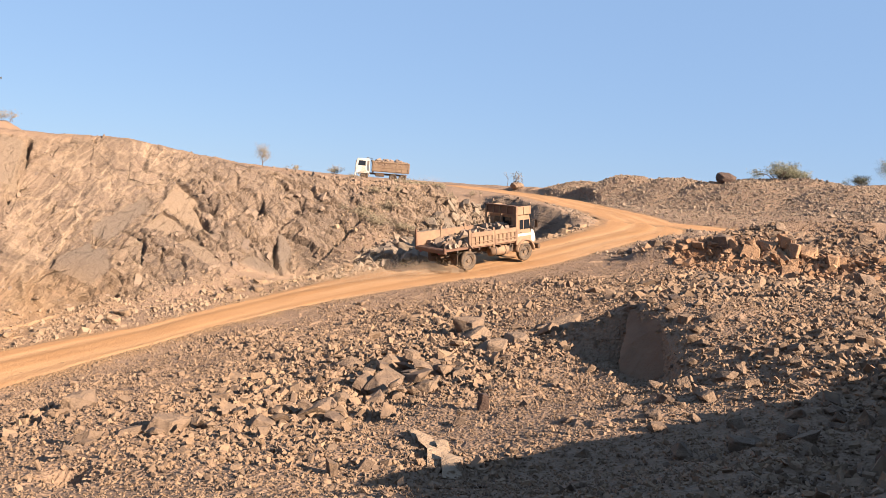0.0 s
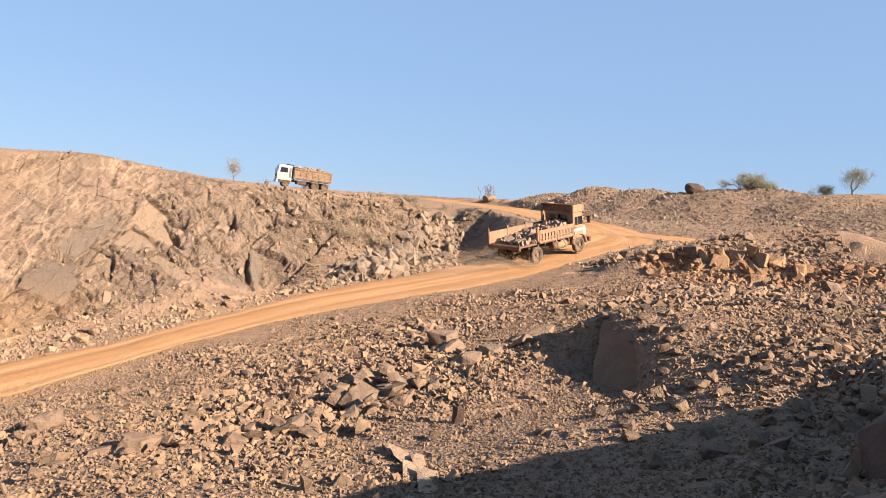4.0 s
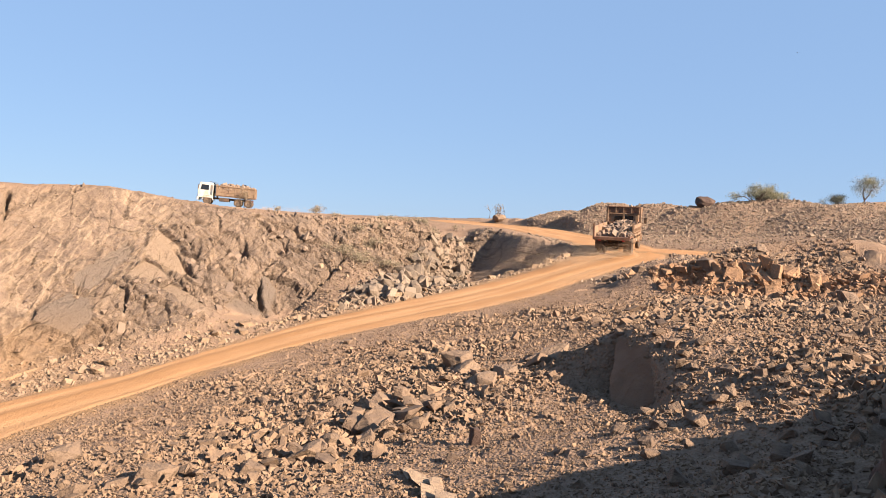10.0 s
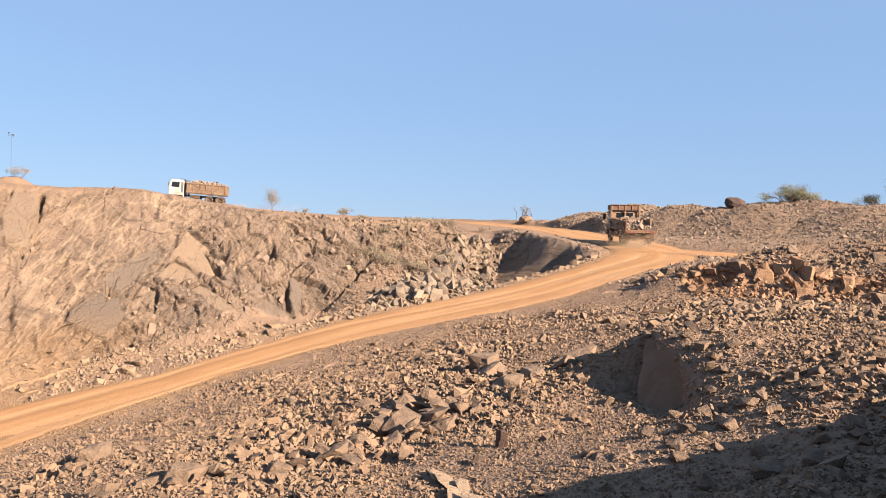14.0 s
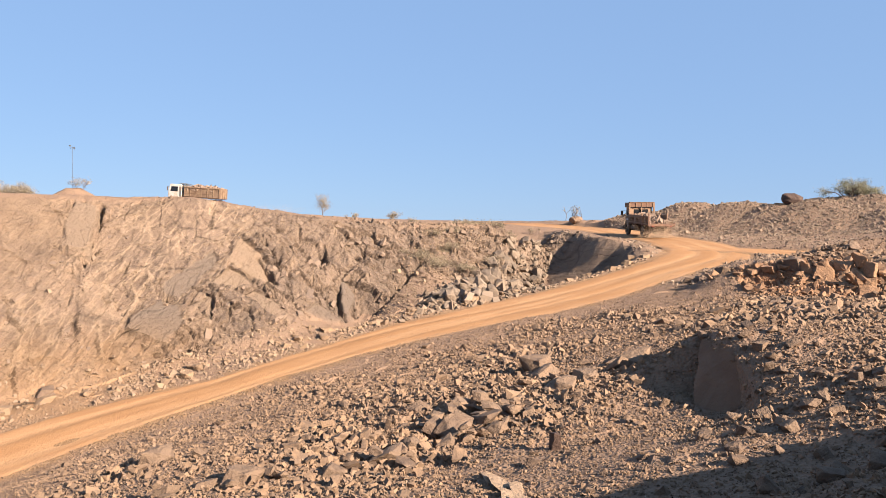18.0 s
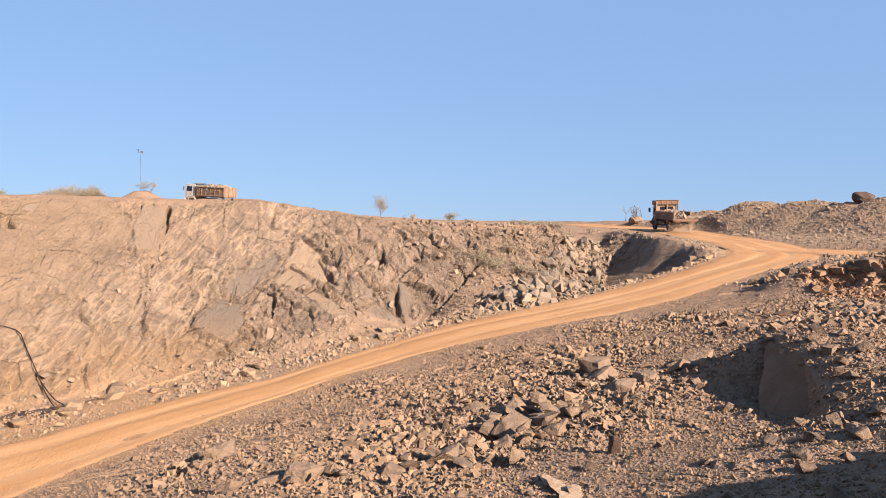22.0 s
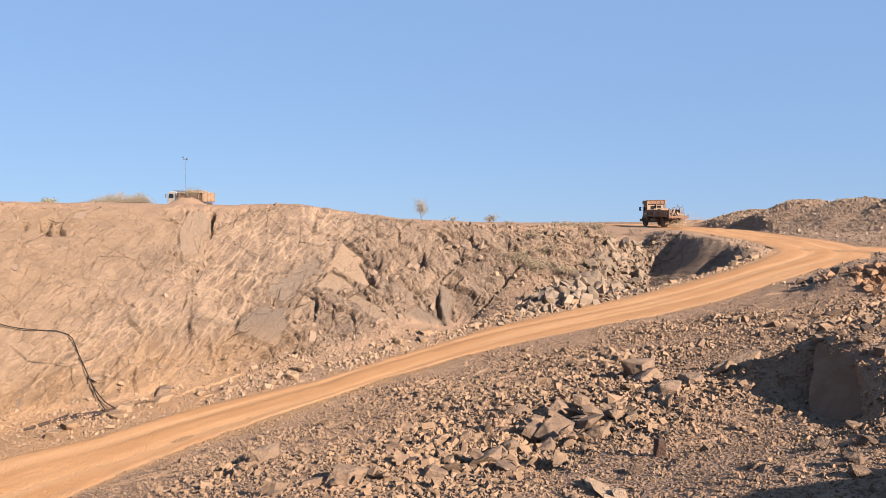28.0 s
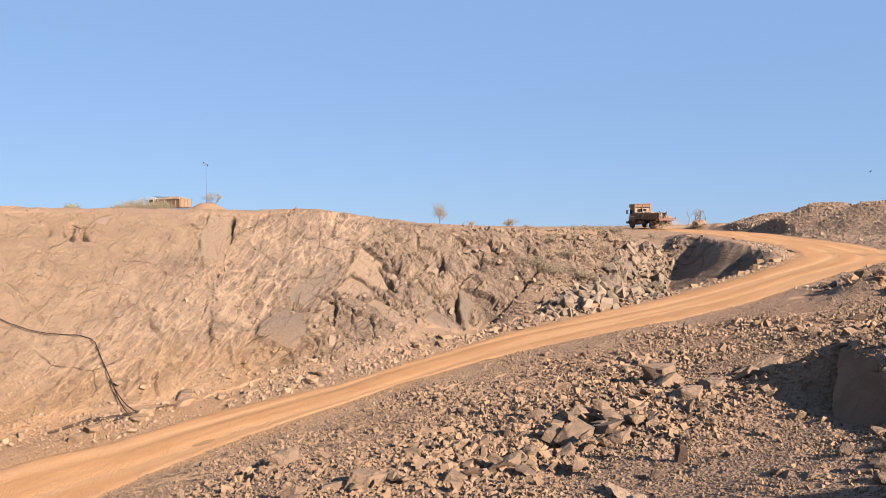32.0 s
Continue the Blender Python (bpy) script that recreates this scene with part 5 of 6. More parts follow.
plant("shrub", (34.1, 81.3), 1.4, 0.05, 7, LEAF, 36, 0.25, 0.05, 27, "green bush behind the spoil heap", "bush", 3, 0.9, 0.1)
plant("shrub", (-51.2, 85.9), 1.5, 0.02, 8, DRY_LEAF, 3, 0.2, 0.07, 28, "dry grey shrub at the foot of the mast", "shrub")
plant("tree", (-60.7, 73.2), 2.1, 0.05, 3, LEAF, 18, 0.2, 0.10, 29, "small green tree on the pit rim", "tree", 3)
for k, (x, y, h) in enumerate([(-63.6, 91, 2.7), (-66.2, 93, 2.7), (-61.5, 90.6, 2.4), (-69, 96, 2.8), (-72, 96, 2.6), (-58.8, 79, 0.9), (-41.5, 96, 0.7)]):
    plant("shrub", (x, y), h, 0.04, 8, DRY_LEAF, 14, 0.25, 0.07, 40 + k, "pale dry scrub on the quarry rim", "shrub", 3, 0.7)
for k, (x, y, h) in enumerate([(-8.9, 60.8, 0.6), (-12.2, 56.0, 0.6), (1.0, 70.5, 0.7), (-6.0, 62.5, 0.5), (57.5, 101, 1.0), (60, 101.5, 0.8)]):
    plant("shrub", (x, y), h, 0.012, 6, DRY_LEAF, 3, 0.1, 0.05, 60 + k, "tuft of dry twigs on the rim", "shrub", 2, 0.5)
# dry scrub over the boulder slope
br = np.random.default_rng(77)
for k in range(26):
    y = float(br.uniform(50, 64))
    x = float(br.uniform(-8 + 0.15 * (y - 45), -5.2 + 0.27 * (y - 44)))
    plant("shrub", (x, y), float(br.uniform(0.4, 0.8)), 0.012, 7, DRY_LEAF, 8, 0.15, 0.045, 80 + k, "dry brown scrub growing between the boulders", "shrub", 2, 0.8)


def mast():
    root = new("floodlight_mast")
    x, y = -51.75, 85.6
    z = float(land(np.array([x]), np.array([y]))[0][0])
    root.matrix_basis = pose(x, y, z - 0.1, 0, 1.0, 0)
    part("pole", tube(bmesh.new(), (0, 0, 0), (0, 0, 4.9), 0.024, 0.014, 10), STEEL, root)
    part("foot", boxed((-0.2, 0.2), (-0.2, 0.2), (0, 0.12)), STEEL, root)
    part("cross_arm", tube(bmesh.new(), (-0.3, 0, 4.7), (0.3, 0, 4.85), 0.025), STEEL, root)
    for s, h in ((-0.28, 5.0), (0.22, 4.75)):
        lamp = part("floodlight", boxed((s - 0.09, s + 0.09), (-0.07, 0.07), (h - 0.08, h + 0.08), 0.02), STEEL, root, "dark floodlight")
        part("bracket", tube(bmesh.new(), (s, 0, h - 0.3), (s, 0, h - 0.1), 0.02), STEEL, lamp)
    return tagged(root, "thin floodlight mast on a mound at the rim", "floodlight mast")


mast()


def hose(points, radius, label):
    line = bend([(x, y, 0) for x, y in points], 0.35)
    line[:, 2] = land(line[:, 0], line[:, 1])[0] + 0.11
    for _ in range(2):
        line[1:-1, 2] = np.maximum(line[1:-1, 2], (line[:-2, 2] + line[2:, 2]) / 2)
    cu = bpy.data.curves.new("hose", "CURVE")
    cu.dimensions, cu.bevel_depth, cu.bevel_resolution = "3D", radius, 2
    sp = cu.splines.new("POLY")
    sp.points.add(len(line) - 1)
    for p, c in zip(sp.points, line):
        p.co = (*c, 1)
    tmp = new("hose_line", cu)
    me = bpy.data.meshes.new_from_object(tmp)
    bpy.data.objects.remove(tmp)
    me.materials.append(HOSE)
    return tagged(new("hose", me), label, "hose")


hose([(-29.5, 25.5), (-27.2, 26.0), (-25.5, 26.68), (-24.55, 27.15), (-23.63, 27.69), (-22.8, 28.25), (-22.4, 28.1), (-21.95, 27.77), (-20.9, 27.07), (-19.7, 26.1), (-19.1, 25.55)], 0.022,
     "black pump hose lying down the pit wall")
hose([(-21.1, 27.15), (-20.3, 26.7), (-19.0, 25.9)], 0.022, "black pump hose ending at the drainage ditch")


def wet_strip(line, half):
    """Seepage along the ditch: a thin uneven film of wet mud."""
    p = bend([(x, y, 0) for x, y in line], 0.25)
    way = np.gradient(p[:, :2], axis=0)
    way /= np.linalg.norm(way, axis=1)[:, None]
    w = (half * (0.6 + 0.5 * waves(p[:, 0], p[:, 1], 0.9, 95, 3)) * np.sin(np.linspace(0.1, math.pi - 0.1, len(p))) ** 0.5)[:, None] * np.linspace(-1, 1, 7)[None, :]
    x, y = p[:, 0, None] - way[:, 1, None] * w, p[:, 1, None] + way[:, 0, None] * w
    return tagged(sheet("puddle", x, y, land(x, y)[0] + 0.03, WET), "dark wet mud along the drainage ditch", "puddle", kind="structure")


wet_strip([(-20.96, 23.25), (-20.37, 24.55), (-19.36, 25.48), (-18.61, 26.52), (-17.5, 27.3)], 0.42)


def bird():
    """A dark soaring bird of prey with its wings held level."""
    root = new("bird")
    dark = plain("dark_feathers", (0.012, 0.01, 0.009), (0.037, 0.031, 0.025), 9)
    bm = bmesh.new()
    bmesh.ops.create_icosphere(bm, subdivisions=2, radius=0.06)
    bmesh.ops.scale(bm, vec=(2.4, 0.9, 0.8), verts=bm.verts)
    part("body", bm, dark, root)
    for y in (-1, 1):
        part("wing", hull([(0.08, 0.03 * y, 0.02), (-0.07, 0.03 * y, 0.02), (0.09, 0.2 * y, 0.06), (-0.06, 0.22 * y, 0.05), (0.01, 0.42 * y, 0.09), (-0.06, 0.4 * y, 0.08), (0, 0.17 * y, 0.03)]), dark, root)
    part("tail", hull([(-0.12, -0.02, 0), (-0.12, 0.02, 0), (-0.26, -0.06, 0.01), (-0.26, 0.06, 0.01), (-0.17, 0, 0.02)]), dark, root)
    return tagged(root, "dark bird soaring high over the quarry", "bird")


BIRD = bird()


# ---- the two lorries: x forward, y to the left, ground at z = 0, origin midway between the axles ----
def paint(name, base, dust, amount, rough=0.6, scale=2.2):
    """Old paint under road dust, thickest in patches, with chips."""
    m = Mat(name, rough, 0, 0.4).local()
    d = m.ramp(m.noise(scale, 7, 0.65), (0.5 - 0.32 * amount, 0), (0.5 + 0.22 * (1.2 - amount), 1))
    c = m.mix(d, base, dust)
    c = m.mix(m.ramp(m.noise(23.0, 4, 0.7), (0.62, 0), (0.7, 0.6)), c, (0.07, 0.036, 0.021))
    m.color(c)
    m.put(m.b.inputs["Roughness"], m.ramp(d, (0.0, rough), (1.0, 0.95)))
    m.bump(m.noise(9.0, 5, 0.6), 0.012, 0.6)
    return m.m


ROAD_DUST = (0.208, 0.133, 0.08)
BODY_TAN = paint("dusty_tan_steel", (0.134, 0.072, 0.042), ROAD_DUST, 0.6)
DUMP_TAN = paint("dusty_dump_body", (0.118, 0.07, 0.043), (0.205, 0.138, 0.085), 0.5)
BODY_BROWN = paint("brown_steel", (0.084, 0.036, 0.021), (0.169, 0.092, 0.052), 0.4)
CAB_ORANGE = paint("faded_orange_cab", (0.198, 0.107, 0.057), (0.228, 0.15, 0.094), 0.5)
CAB_WHITE = paint("white_cab_paint", (0.42, 0.41, 0.385), (0.3, 0.226, 0.158), 0.35, 0.5)
CHASSIS = paint("dusty_chassis", (0.022, 0.019, 0.016), (0.109, 0.063, 0.035), 0.45, 0.75)
BLUE_GREY = paint("blue_grey_steel", (0.065, 0.083, 0.094), (0.149, 0.107, 0.076), 0.3)
TYRE = paint("dusty_tyre", (0.015, 0.014, 0.013), (0.134, 0.087, 0.052), 0.55, 0.9, 4.0)
RIM = paint("dusty_rim", (0.05, 0.041, 0.035), (0.149, 0.096, 0.057), 0.5)
GLASS = Mat("dark_cab_glass", 0.12, 0, 0.5).color((0.01, 0.012, 0.015)).m
LAMP = Mat("headlamp_glass", 0.15, 0, 0.6).color((0.298, 0.29, 0.273)).m
RED = Mat("red_lamp_lens", 0.3, 0, 0.5).color((0.174, 0.01, 0.007)).m


def wheel(parent, x, y, r, width, first=None):
    """A wheel whose tyre turns as one with its rim; the first one lends its meshes to the others."""
    if first is None:
        h = width / 2
        t = part("wheel", lathe([(r * 0.60, -h * 0.8), (r * 0.80, -h), (r * 0.95, -h * 0.92), (r, -h * 0.6), (r * 0.985, 0), (r, h * 0.6), (r * 0.95, h * 0.92),
                                 (r * 0.80, h), (r * 0.60, h * 0.8)], 26), TYRE, parent, "dust-covered black tyre", True)
        part("rim", lathe([(r * 0.61, -h * 0.78), (r * 0.61, h * 0.78), (r * 0.54, h * 0.80), (r * 0.50, h * 0.3), (r * 0.22, h * 0.25), (r * 0.18, h * 0.75),
                                 (0.01, h * 0.78), (0.01, -h * 0.78), (r * 0.18, -h * 0.75), (r * 0.22, -h * 0.25), (r * 0.50, -h * 0.3), (r * 0.54, -h * 0.8)], 22), RIM, t, "dusty steel rim")
        for k in range(8):
            a = k * math.tau / 8
            part("wheel_nut", tube(bmesh.new(), (0.34 * r * math.cos(a), -h * 0.45, 0.34 * r * math.sin(a)), (0.34 * r * math.cos(a), h * 0.45, 0.34 * r * math.sin(a)), 0.022, None, 6), RIM, t)
        t.matrix_basis = pose(x, y, r)
        return t
    t = again(first, pose(x, y, r), parent)
    for ch in first.children:
        again(ch, ch.matrix_basis.copy(), t)
    return t


def ribbed_side(parent, name, x0, x1, y, out, z0, z1, ribs, material, label, rail=0.07, head=0.0):
    """A steel side panel with rails and upright ribs that leave a row of pockets."""
    p = part(name, boxed((x0, x1), (y - 0.02, y + 0.02), (z0, z1), 0.006), material, parent, label)
    a, b = sorted((y, y + out * 0.075))
    for z in ((z0, z0 + rail), (z1 - max(rail, head), z1), ((z0 + z1) / 2 - 0.16, (z0 + z1) / 2 - 0.11)):
        part("rail", boxed((x0, x1), (a, b), z, 0.01), material, p)
    for k in range(ribs + 1):
        x = x0 + 0.04 + (x1 - x0 - 0.08) * k / ribs
        part("rib", prism([(x - 0.035, z0 + rail), (x + 0.035, z0 + rail), (x + 0.035, z1 - max(rail, head)), (x - 0.035, z1 - max(rail, head))], a, b, 0.006), material, p)
    return p


def load_of_stone(parent, x, y, z, high, seed, n, big=0.3, material=None):
    """Stone heaped in a body: sits between the sides and rises to the middle."""
    r = np.random.default_rng(seed)
    u, v = r.uniform(-1, 1, n), r.uniform(-1, 1, n)
    top = high((u + 1) / 2) * (1 - 0.55 * v * v)
    at = np.stack([x[0] + (x[1] - x[0]) * (u + 1) / 2, (y[0] + y[1]) / 2 + (y[1] - y[0]) / 2 * v, z + top * r.uniform(0.35, 1, n) ** 0.5], 1)
    ob = strew("stone_load", at, np.exp(r.normal(math.log(big), 0.35, n)), material or LOAD_STONE, seed + 1)
    ob.parent = parent
    return tagged(ob, "heaped broken stone carried in the body")


LOAD_STONE = stone_material("load_stone", (0.105, 0.077, 0.062), (0.236, 0.167, 0.124), (0.248, 0.167, 0.105))


def tipper():
    t = new("tipper_truck")
    tagged(t, "dusty tan two-axle tipper lorry with white bonnet, carrying stone", "truck")
    for y in (-0.4, 0.4):
        part("chassis_rail", boxed((-3.4, 2.9), (y - 0.04, y + 0.04), (0.72, 0.96)), CHASSIS, t)
    for x in (-2.9, -1.2, 0.3, 1.6):
        part("cross_member", boxed((x - 0.05, x + 0.05), (-0.4, 0.4), (0.75, 0.93)), CHASSIS, t)
    for x in (-2.1, 2.1):
        part("axle", tube(bmesh.new(), (x, -0.95, 0.52), (x, 0.95, 0.52), 0.09), CHASSIS, t)
    part("differential", tube(bmesh.new(), (-2.1, -0.2, 0.52), (-2.1, 0.2, 0.52), 0.24, 0.2, 14), CHASSIS, t)
    part("drive_shaft", tube(bmesh.new(), (-1.9, 0, 0.56), (1.2, 0, 0.78), 0.06), CHASSIS, t)
    for y in (-0.5, 0.5):
        part("leaf_spring", prism([(-2.85, 0.72), (-2.1, 0.6), (-1.35, 0.72), (-1.35, 0.78), (-2.1, 0.7), (-2.85, 0.78)], y - 0.05, y + 0.05), CHASSIS, t)
        part("leaf_spring", prism([(1.4, 0.74), (2.1, 0.6), (2.8, 0.74), (2.8, 0.8), (2.1, 0.7), (1.4, 0.8)], y - 0.05, y + 0.05), CHASSIS, t)
    for y in (-1, 1):
        part("fuel_tank" if y < 0 else "air_tank", tube(bmesh.new(), (-0.35, y * 0.86, 0.78), (0.85, y * 0.86, 0.78), 0.27, None, 18), BODY_TAN, t, "dusty cylindrical tank", True)
        for x in (-0.1, 0.6):
            part("tank_strap", tube(bmesh.new(), (x - 0.025, y * 0.86, 0.78), (x + 0.025, y * 0.86, 0.78), 0.285, None, 18), CHASSIS, t)
        part("battery_box", boxed((0.95, 1.35), (y * 0.72 - 0.2, y * 0.72 + 0.2), (0.62, 1.0)), CHASSIS, t)
    # body
    part("bed_floor", boxed((-3.75, 1.28), (-1.2, 1.2), (1.14, 1.26), 0.01), BODY_BROWN, t, "brown steel bed floor")
    for k in range(7):
        x = -3.6 + 0.75 * k
        part("floor_bearer", boxed((x - 0.05, x + 0.05), (-1.18, 1.18), (1.0, 1.14)), CHASSIS, t)
    for y in (-1, 1):
        if y > 0:
            ribbed_side(t, "side_panel", -3.73, -2.12, 1.2 * y, y, 1.22, 1.96, 4, BODY_TAN, "dusty tan side panel with a row of pockets")
        for x0, x1 in ((-2.0, -0.44), (-0.32, 1.24)):
            ribbed_side(t, "side_panel", x0, x1, 1.2 * y, y, 1.22, 1.98, 5, BODY_TAN, "dusty tan side panel with a row of pockets", 0.12, 0.24)
        for x in (-2.06, -0.38):
            part("side_post", boxed((x - 0.06, x + 0.06), (1.2 * y - 0.05, 1.2 * y + 0.08), (1.05, 2.14)), BODY_TAN, t)
        part("corner_post", boxed((-3.79, -3.69), (1.2 * y - 0.05, 1.2 * y + 0.08), (1.05, 2.14 if y > 0 else 1.36)), BODY_BROWN, t)
        part("front_post", boxed((1.22, 1.36), (1.2 * y - 0.09, 1.2 * y + 0.06), (1.0, 3.12)), BODY_TAN, t)
        part("hook", tube(bmesh.new(), (-3.75, 1.2 * y, 2.1 if y > 0 else 1.32), (-3.75, 1.2 * y, 2.24 if y > 0 else 1.46), 0.03), CHASSIS, t)
        part("tail_lamp", boxed((-3.81, -3.76), (0.8 * y - 0.09, 0.8 * y + 0.09), (0.98, 1.08), 0.01), RED, t, "red tail lamp")
        part("mud_flap", boxed((-2.95, -2.92), (0.95 * y - 0.3, 0.95 * y + 0.3), (0.35, 0.95), 0.005), CHASSIS, t)
    part("rear_sill", boxed((-3.81, -3.71), (-1.2, 1.2), (1.04, 1.24)), BODY_BROWN, t)
    part("rear_bumper", boxed((-3.05, -2.97), (-1.0, 1.0), (0.62, 0.74)), CHASSIS, t)
    part("bulkhead", boxed((1.27, 1.33), (-1.15, 1.15), (1.2, 2.04)), BODY_BROWN, t, "brown steel front wall of the body")
    for k in range(6):
        part("bulkhead_rib", boxed((1.2, 1.27), (-1.0 + 0.4 * k - 0.03, -1.0 + 0.4 * k + 0.03), (1.26, 2.0), 0.008), BODY_BROWN, t)
    part("centre_post", boxed((1.25, 1.33), (-0.06, 0.06), (2.04, 2.68)), BODY_TAN, t)
    # raised crown over the cab
    crown = part("crown_board", boxed((1.24, 1.3), (-1.2, 1.2), (2.66, 3.10), 0.01), BODY_BROWN, t, "brown steel crown board over the cab")
    for k in range(5):
        part("rib", boxed((1.19, 1.24), (-1.12 + 0.56 * k - 0.035, -1.12 + 0.56 * k + 0.035), (2.66, 3.10), 0.008), BODY_TAN, crown)
    part("rail", boxed((1.17, 1.3), (-1.22, 1.22), (3.08, 3.15), 0.012), BODY_BROWN, crown)
    for y in (-1, 1):
        side = part("crown_side", boxed((1.3, 2.45), (1.17 * y - 0.025, 1.17 * y + 0.025), (2.62, 3.08), 0.01), CAB_ORANGE, t, "faded orange crown side panel")
        for k in range(3):
            part("rib", boxed((1.36 + 0.5 * k, 1.42 + 0.5 * k), (1.2 * y - 0.025, 1.2 * y + 0.025), (2.66, 3.04), 0.008), CAB_ORANGE, side)
    part("crown_front", boxed((2.42, 2.48), (-1.15, 1.15), (2.62, 2.98), 0.01), CAB_ORANGE, t)
    # cab
    cab = part("cab", prism([(1.42, 0.95), (2.55, 0.95), (2.6, 1.72), (2.42, 2.58), (2.3, 2.66), (1.5, 2.66), (1.42, 2.58)], -1.08, 1.08, 0.03), CAB_ORANGE, t, "faded orange cab with white stripes")
    for y in (-1, 1):
        a, b = sorted((1.08 * y, 1.10 * y))
        part("door", prism([(1.62, 1.0), (2.5, 1.0), (2.53, 1.74), (2.42, 2.38), (1.62, 2.38)], a, b, 0.008), CAB_ORANGE, cab)
        part("door_window", prism([(1.98, 1.8), (2.46, 1.8), (2.36, 2.32), (1.98, 2.32)], *sorted((1.102 * y, 1.112 * y))), GLASS, cab, "dark side window")
        part("quarter_window", prism([(1.66, 1.8), (1.92, 1.8), (1.92, 2.32), (1.66, 2.32)], *sorted((1.102 * y, 1.112 * y))), GLASS, cab, "dark side window")
        part("stripe", prism([(1.46, 1.42), (2.52, 1.42), (2.54, 1.56), (1.46, 1.56)], *sorted((1.102 * y, 1.108 * y))), CAB_WHITE, cab, "white stripe")
        part("door_handle", boxed((1.68, 1.84), (1.11 * y - 0.015, 1.11 * y + 0.015), (1.62, 1.66), 0.006), CHASSIS, cab)
        part("step", boxed((1.75, 2.15), (1.0 * y - 0.14, 1.0 * y + 0.14), (0.6, 0.66), 0.01), CHASSIS, t)
        arm = part("mirror", boxed((2.62, 2.68), (1.42 * y - 0.11, 1.42 * y + 0.11), (1.85, 2.3), 0.02), CHASSIS, t, "black wing mirror")
        part("mirror_arm", tube(bmesh.new(), (2.5, 1.08 * y, 2.3), (2.65, 1.4 * y, 2.25), 0.015), CHASSIS, arm)
        part("mirror_arm", tube(bmesh.new(), (2.5, 1.08 * y, 1.8), (2.65, 1.4 * y, 1.9), 0.015), CHASSIS, arm)
        # wing over the front wheel
        arch = [(2.1 + 0.70 * math.cos(a), 0.56 + 0.70 * math.sin(a)) for a in np.linspace(math.pi, 0.0, 14)] + [(2.1 + 0.6 * math.cos(a), 0.56 + 0.6 * math.sin(a)) for a in np.linspace(0.0, math.pi, 14)]
        part("wing", prism(arch, *sorted((0.72 * y, 1.18 * y))), BODY_TAN, t, "dusty tan front wing", True)
        lamp = part("headlamp", tube(bmesh.new(), (3.02, 0.72 * y, 1.2), (3.14, 0.72 * y, 1.2), 0.12, 0.11, 16), LAMP, t, "round headlamp")
        part("bezel", tube(bmesh.new(), (3.0, 0.72 * y, 1.2), (3.1, 0.72 * y, 1.2), 0.14, None, 16), CAB_WHITE, lamp)
    part("windscreen", prism([(2.575, 1.76), (2.585, 1.76), (2.425, 2.5), (2.415, 2.5)], -0.98, 0.98), GLASS, cab, "dark windscreen")
    part("rear_window", boxed((1.405, 1.415), (-0.7, 0.7), (1.95, 2.45), 0.0), GLASS, cab, "dark rear window")
    bon = part("bonnet", prism([(2.5, 0.95), (3.08, 0.95), (3.1, 1.42), (2.98, 1.64), (2.55, 1.76)], -0.86, 0.86, 0.06), CAB_WHITE, t, "short white bonnet", True)
    part("grille", boxed((3.09, 3.13), (-0.5, 0.5), (1.02, 1.4), 0.01), CHASSIS, bon)
    for k in range(4):
        part("grille_bar", boxed((3.12, 3.14), (-0.5, 0.5), (1.06 + 0.09 * k, 1.09 + 0.09 * k), 0.004), CAB_WHITE, bon)
    part("bumper", boxed((3.05, 3.25), (-1.15, 1.15), (0.58, 0.86), 0.03), CHASSIS, t, "dark steel bumper")
    load_of_stone(t, (-3.2, 1.15), (-1.05, 1.05), 1.24, lambda u: 0.05 + 0.95 * np.clip(u - 0.18, 0, 1) ** 0.9, 31, 620, 0.24)
    w = wheel(t, 2.1, -0.98, 0.52, 0.27)
    ws = [w, wheel(t, 2.1, 0.98, 0.52, 0.27, w)] + [wheel(t, -2.1, y, 0.52, 0.27, w) for y in (-1.06, -0.74, 0.74, 1.06)]
    return t, ws


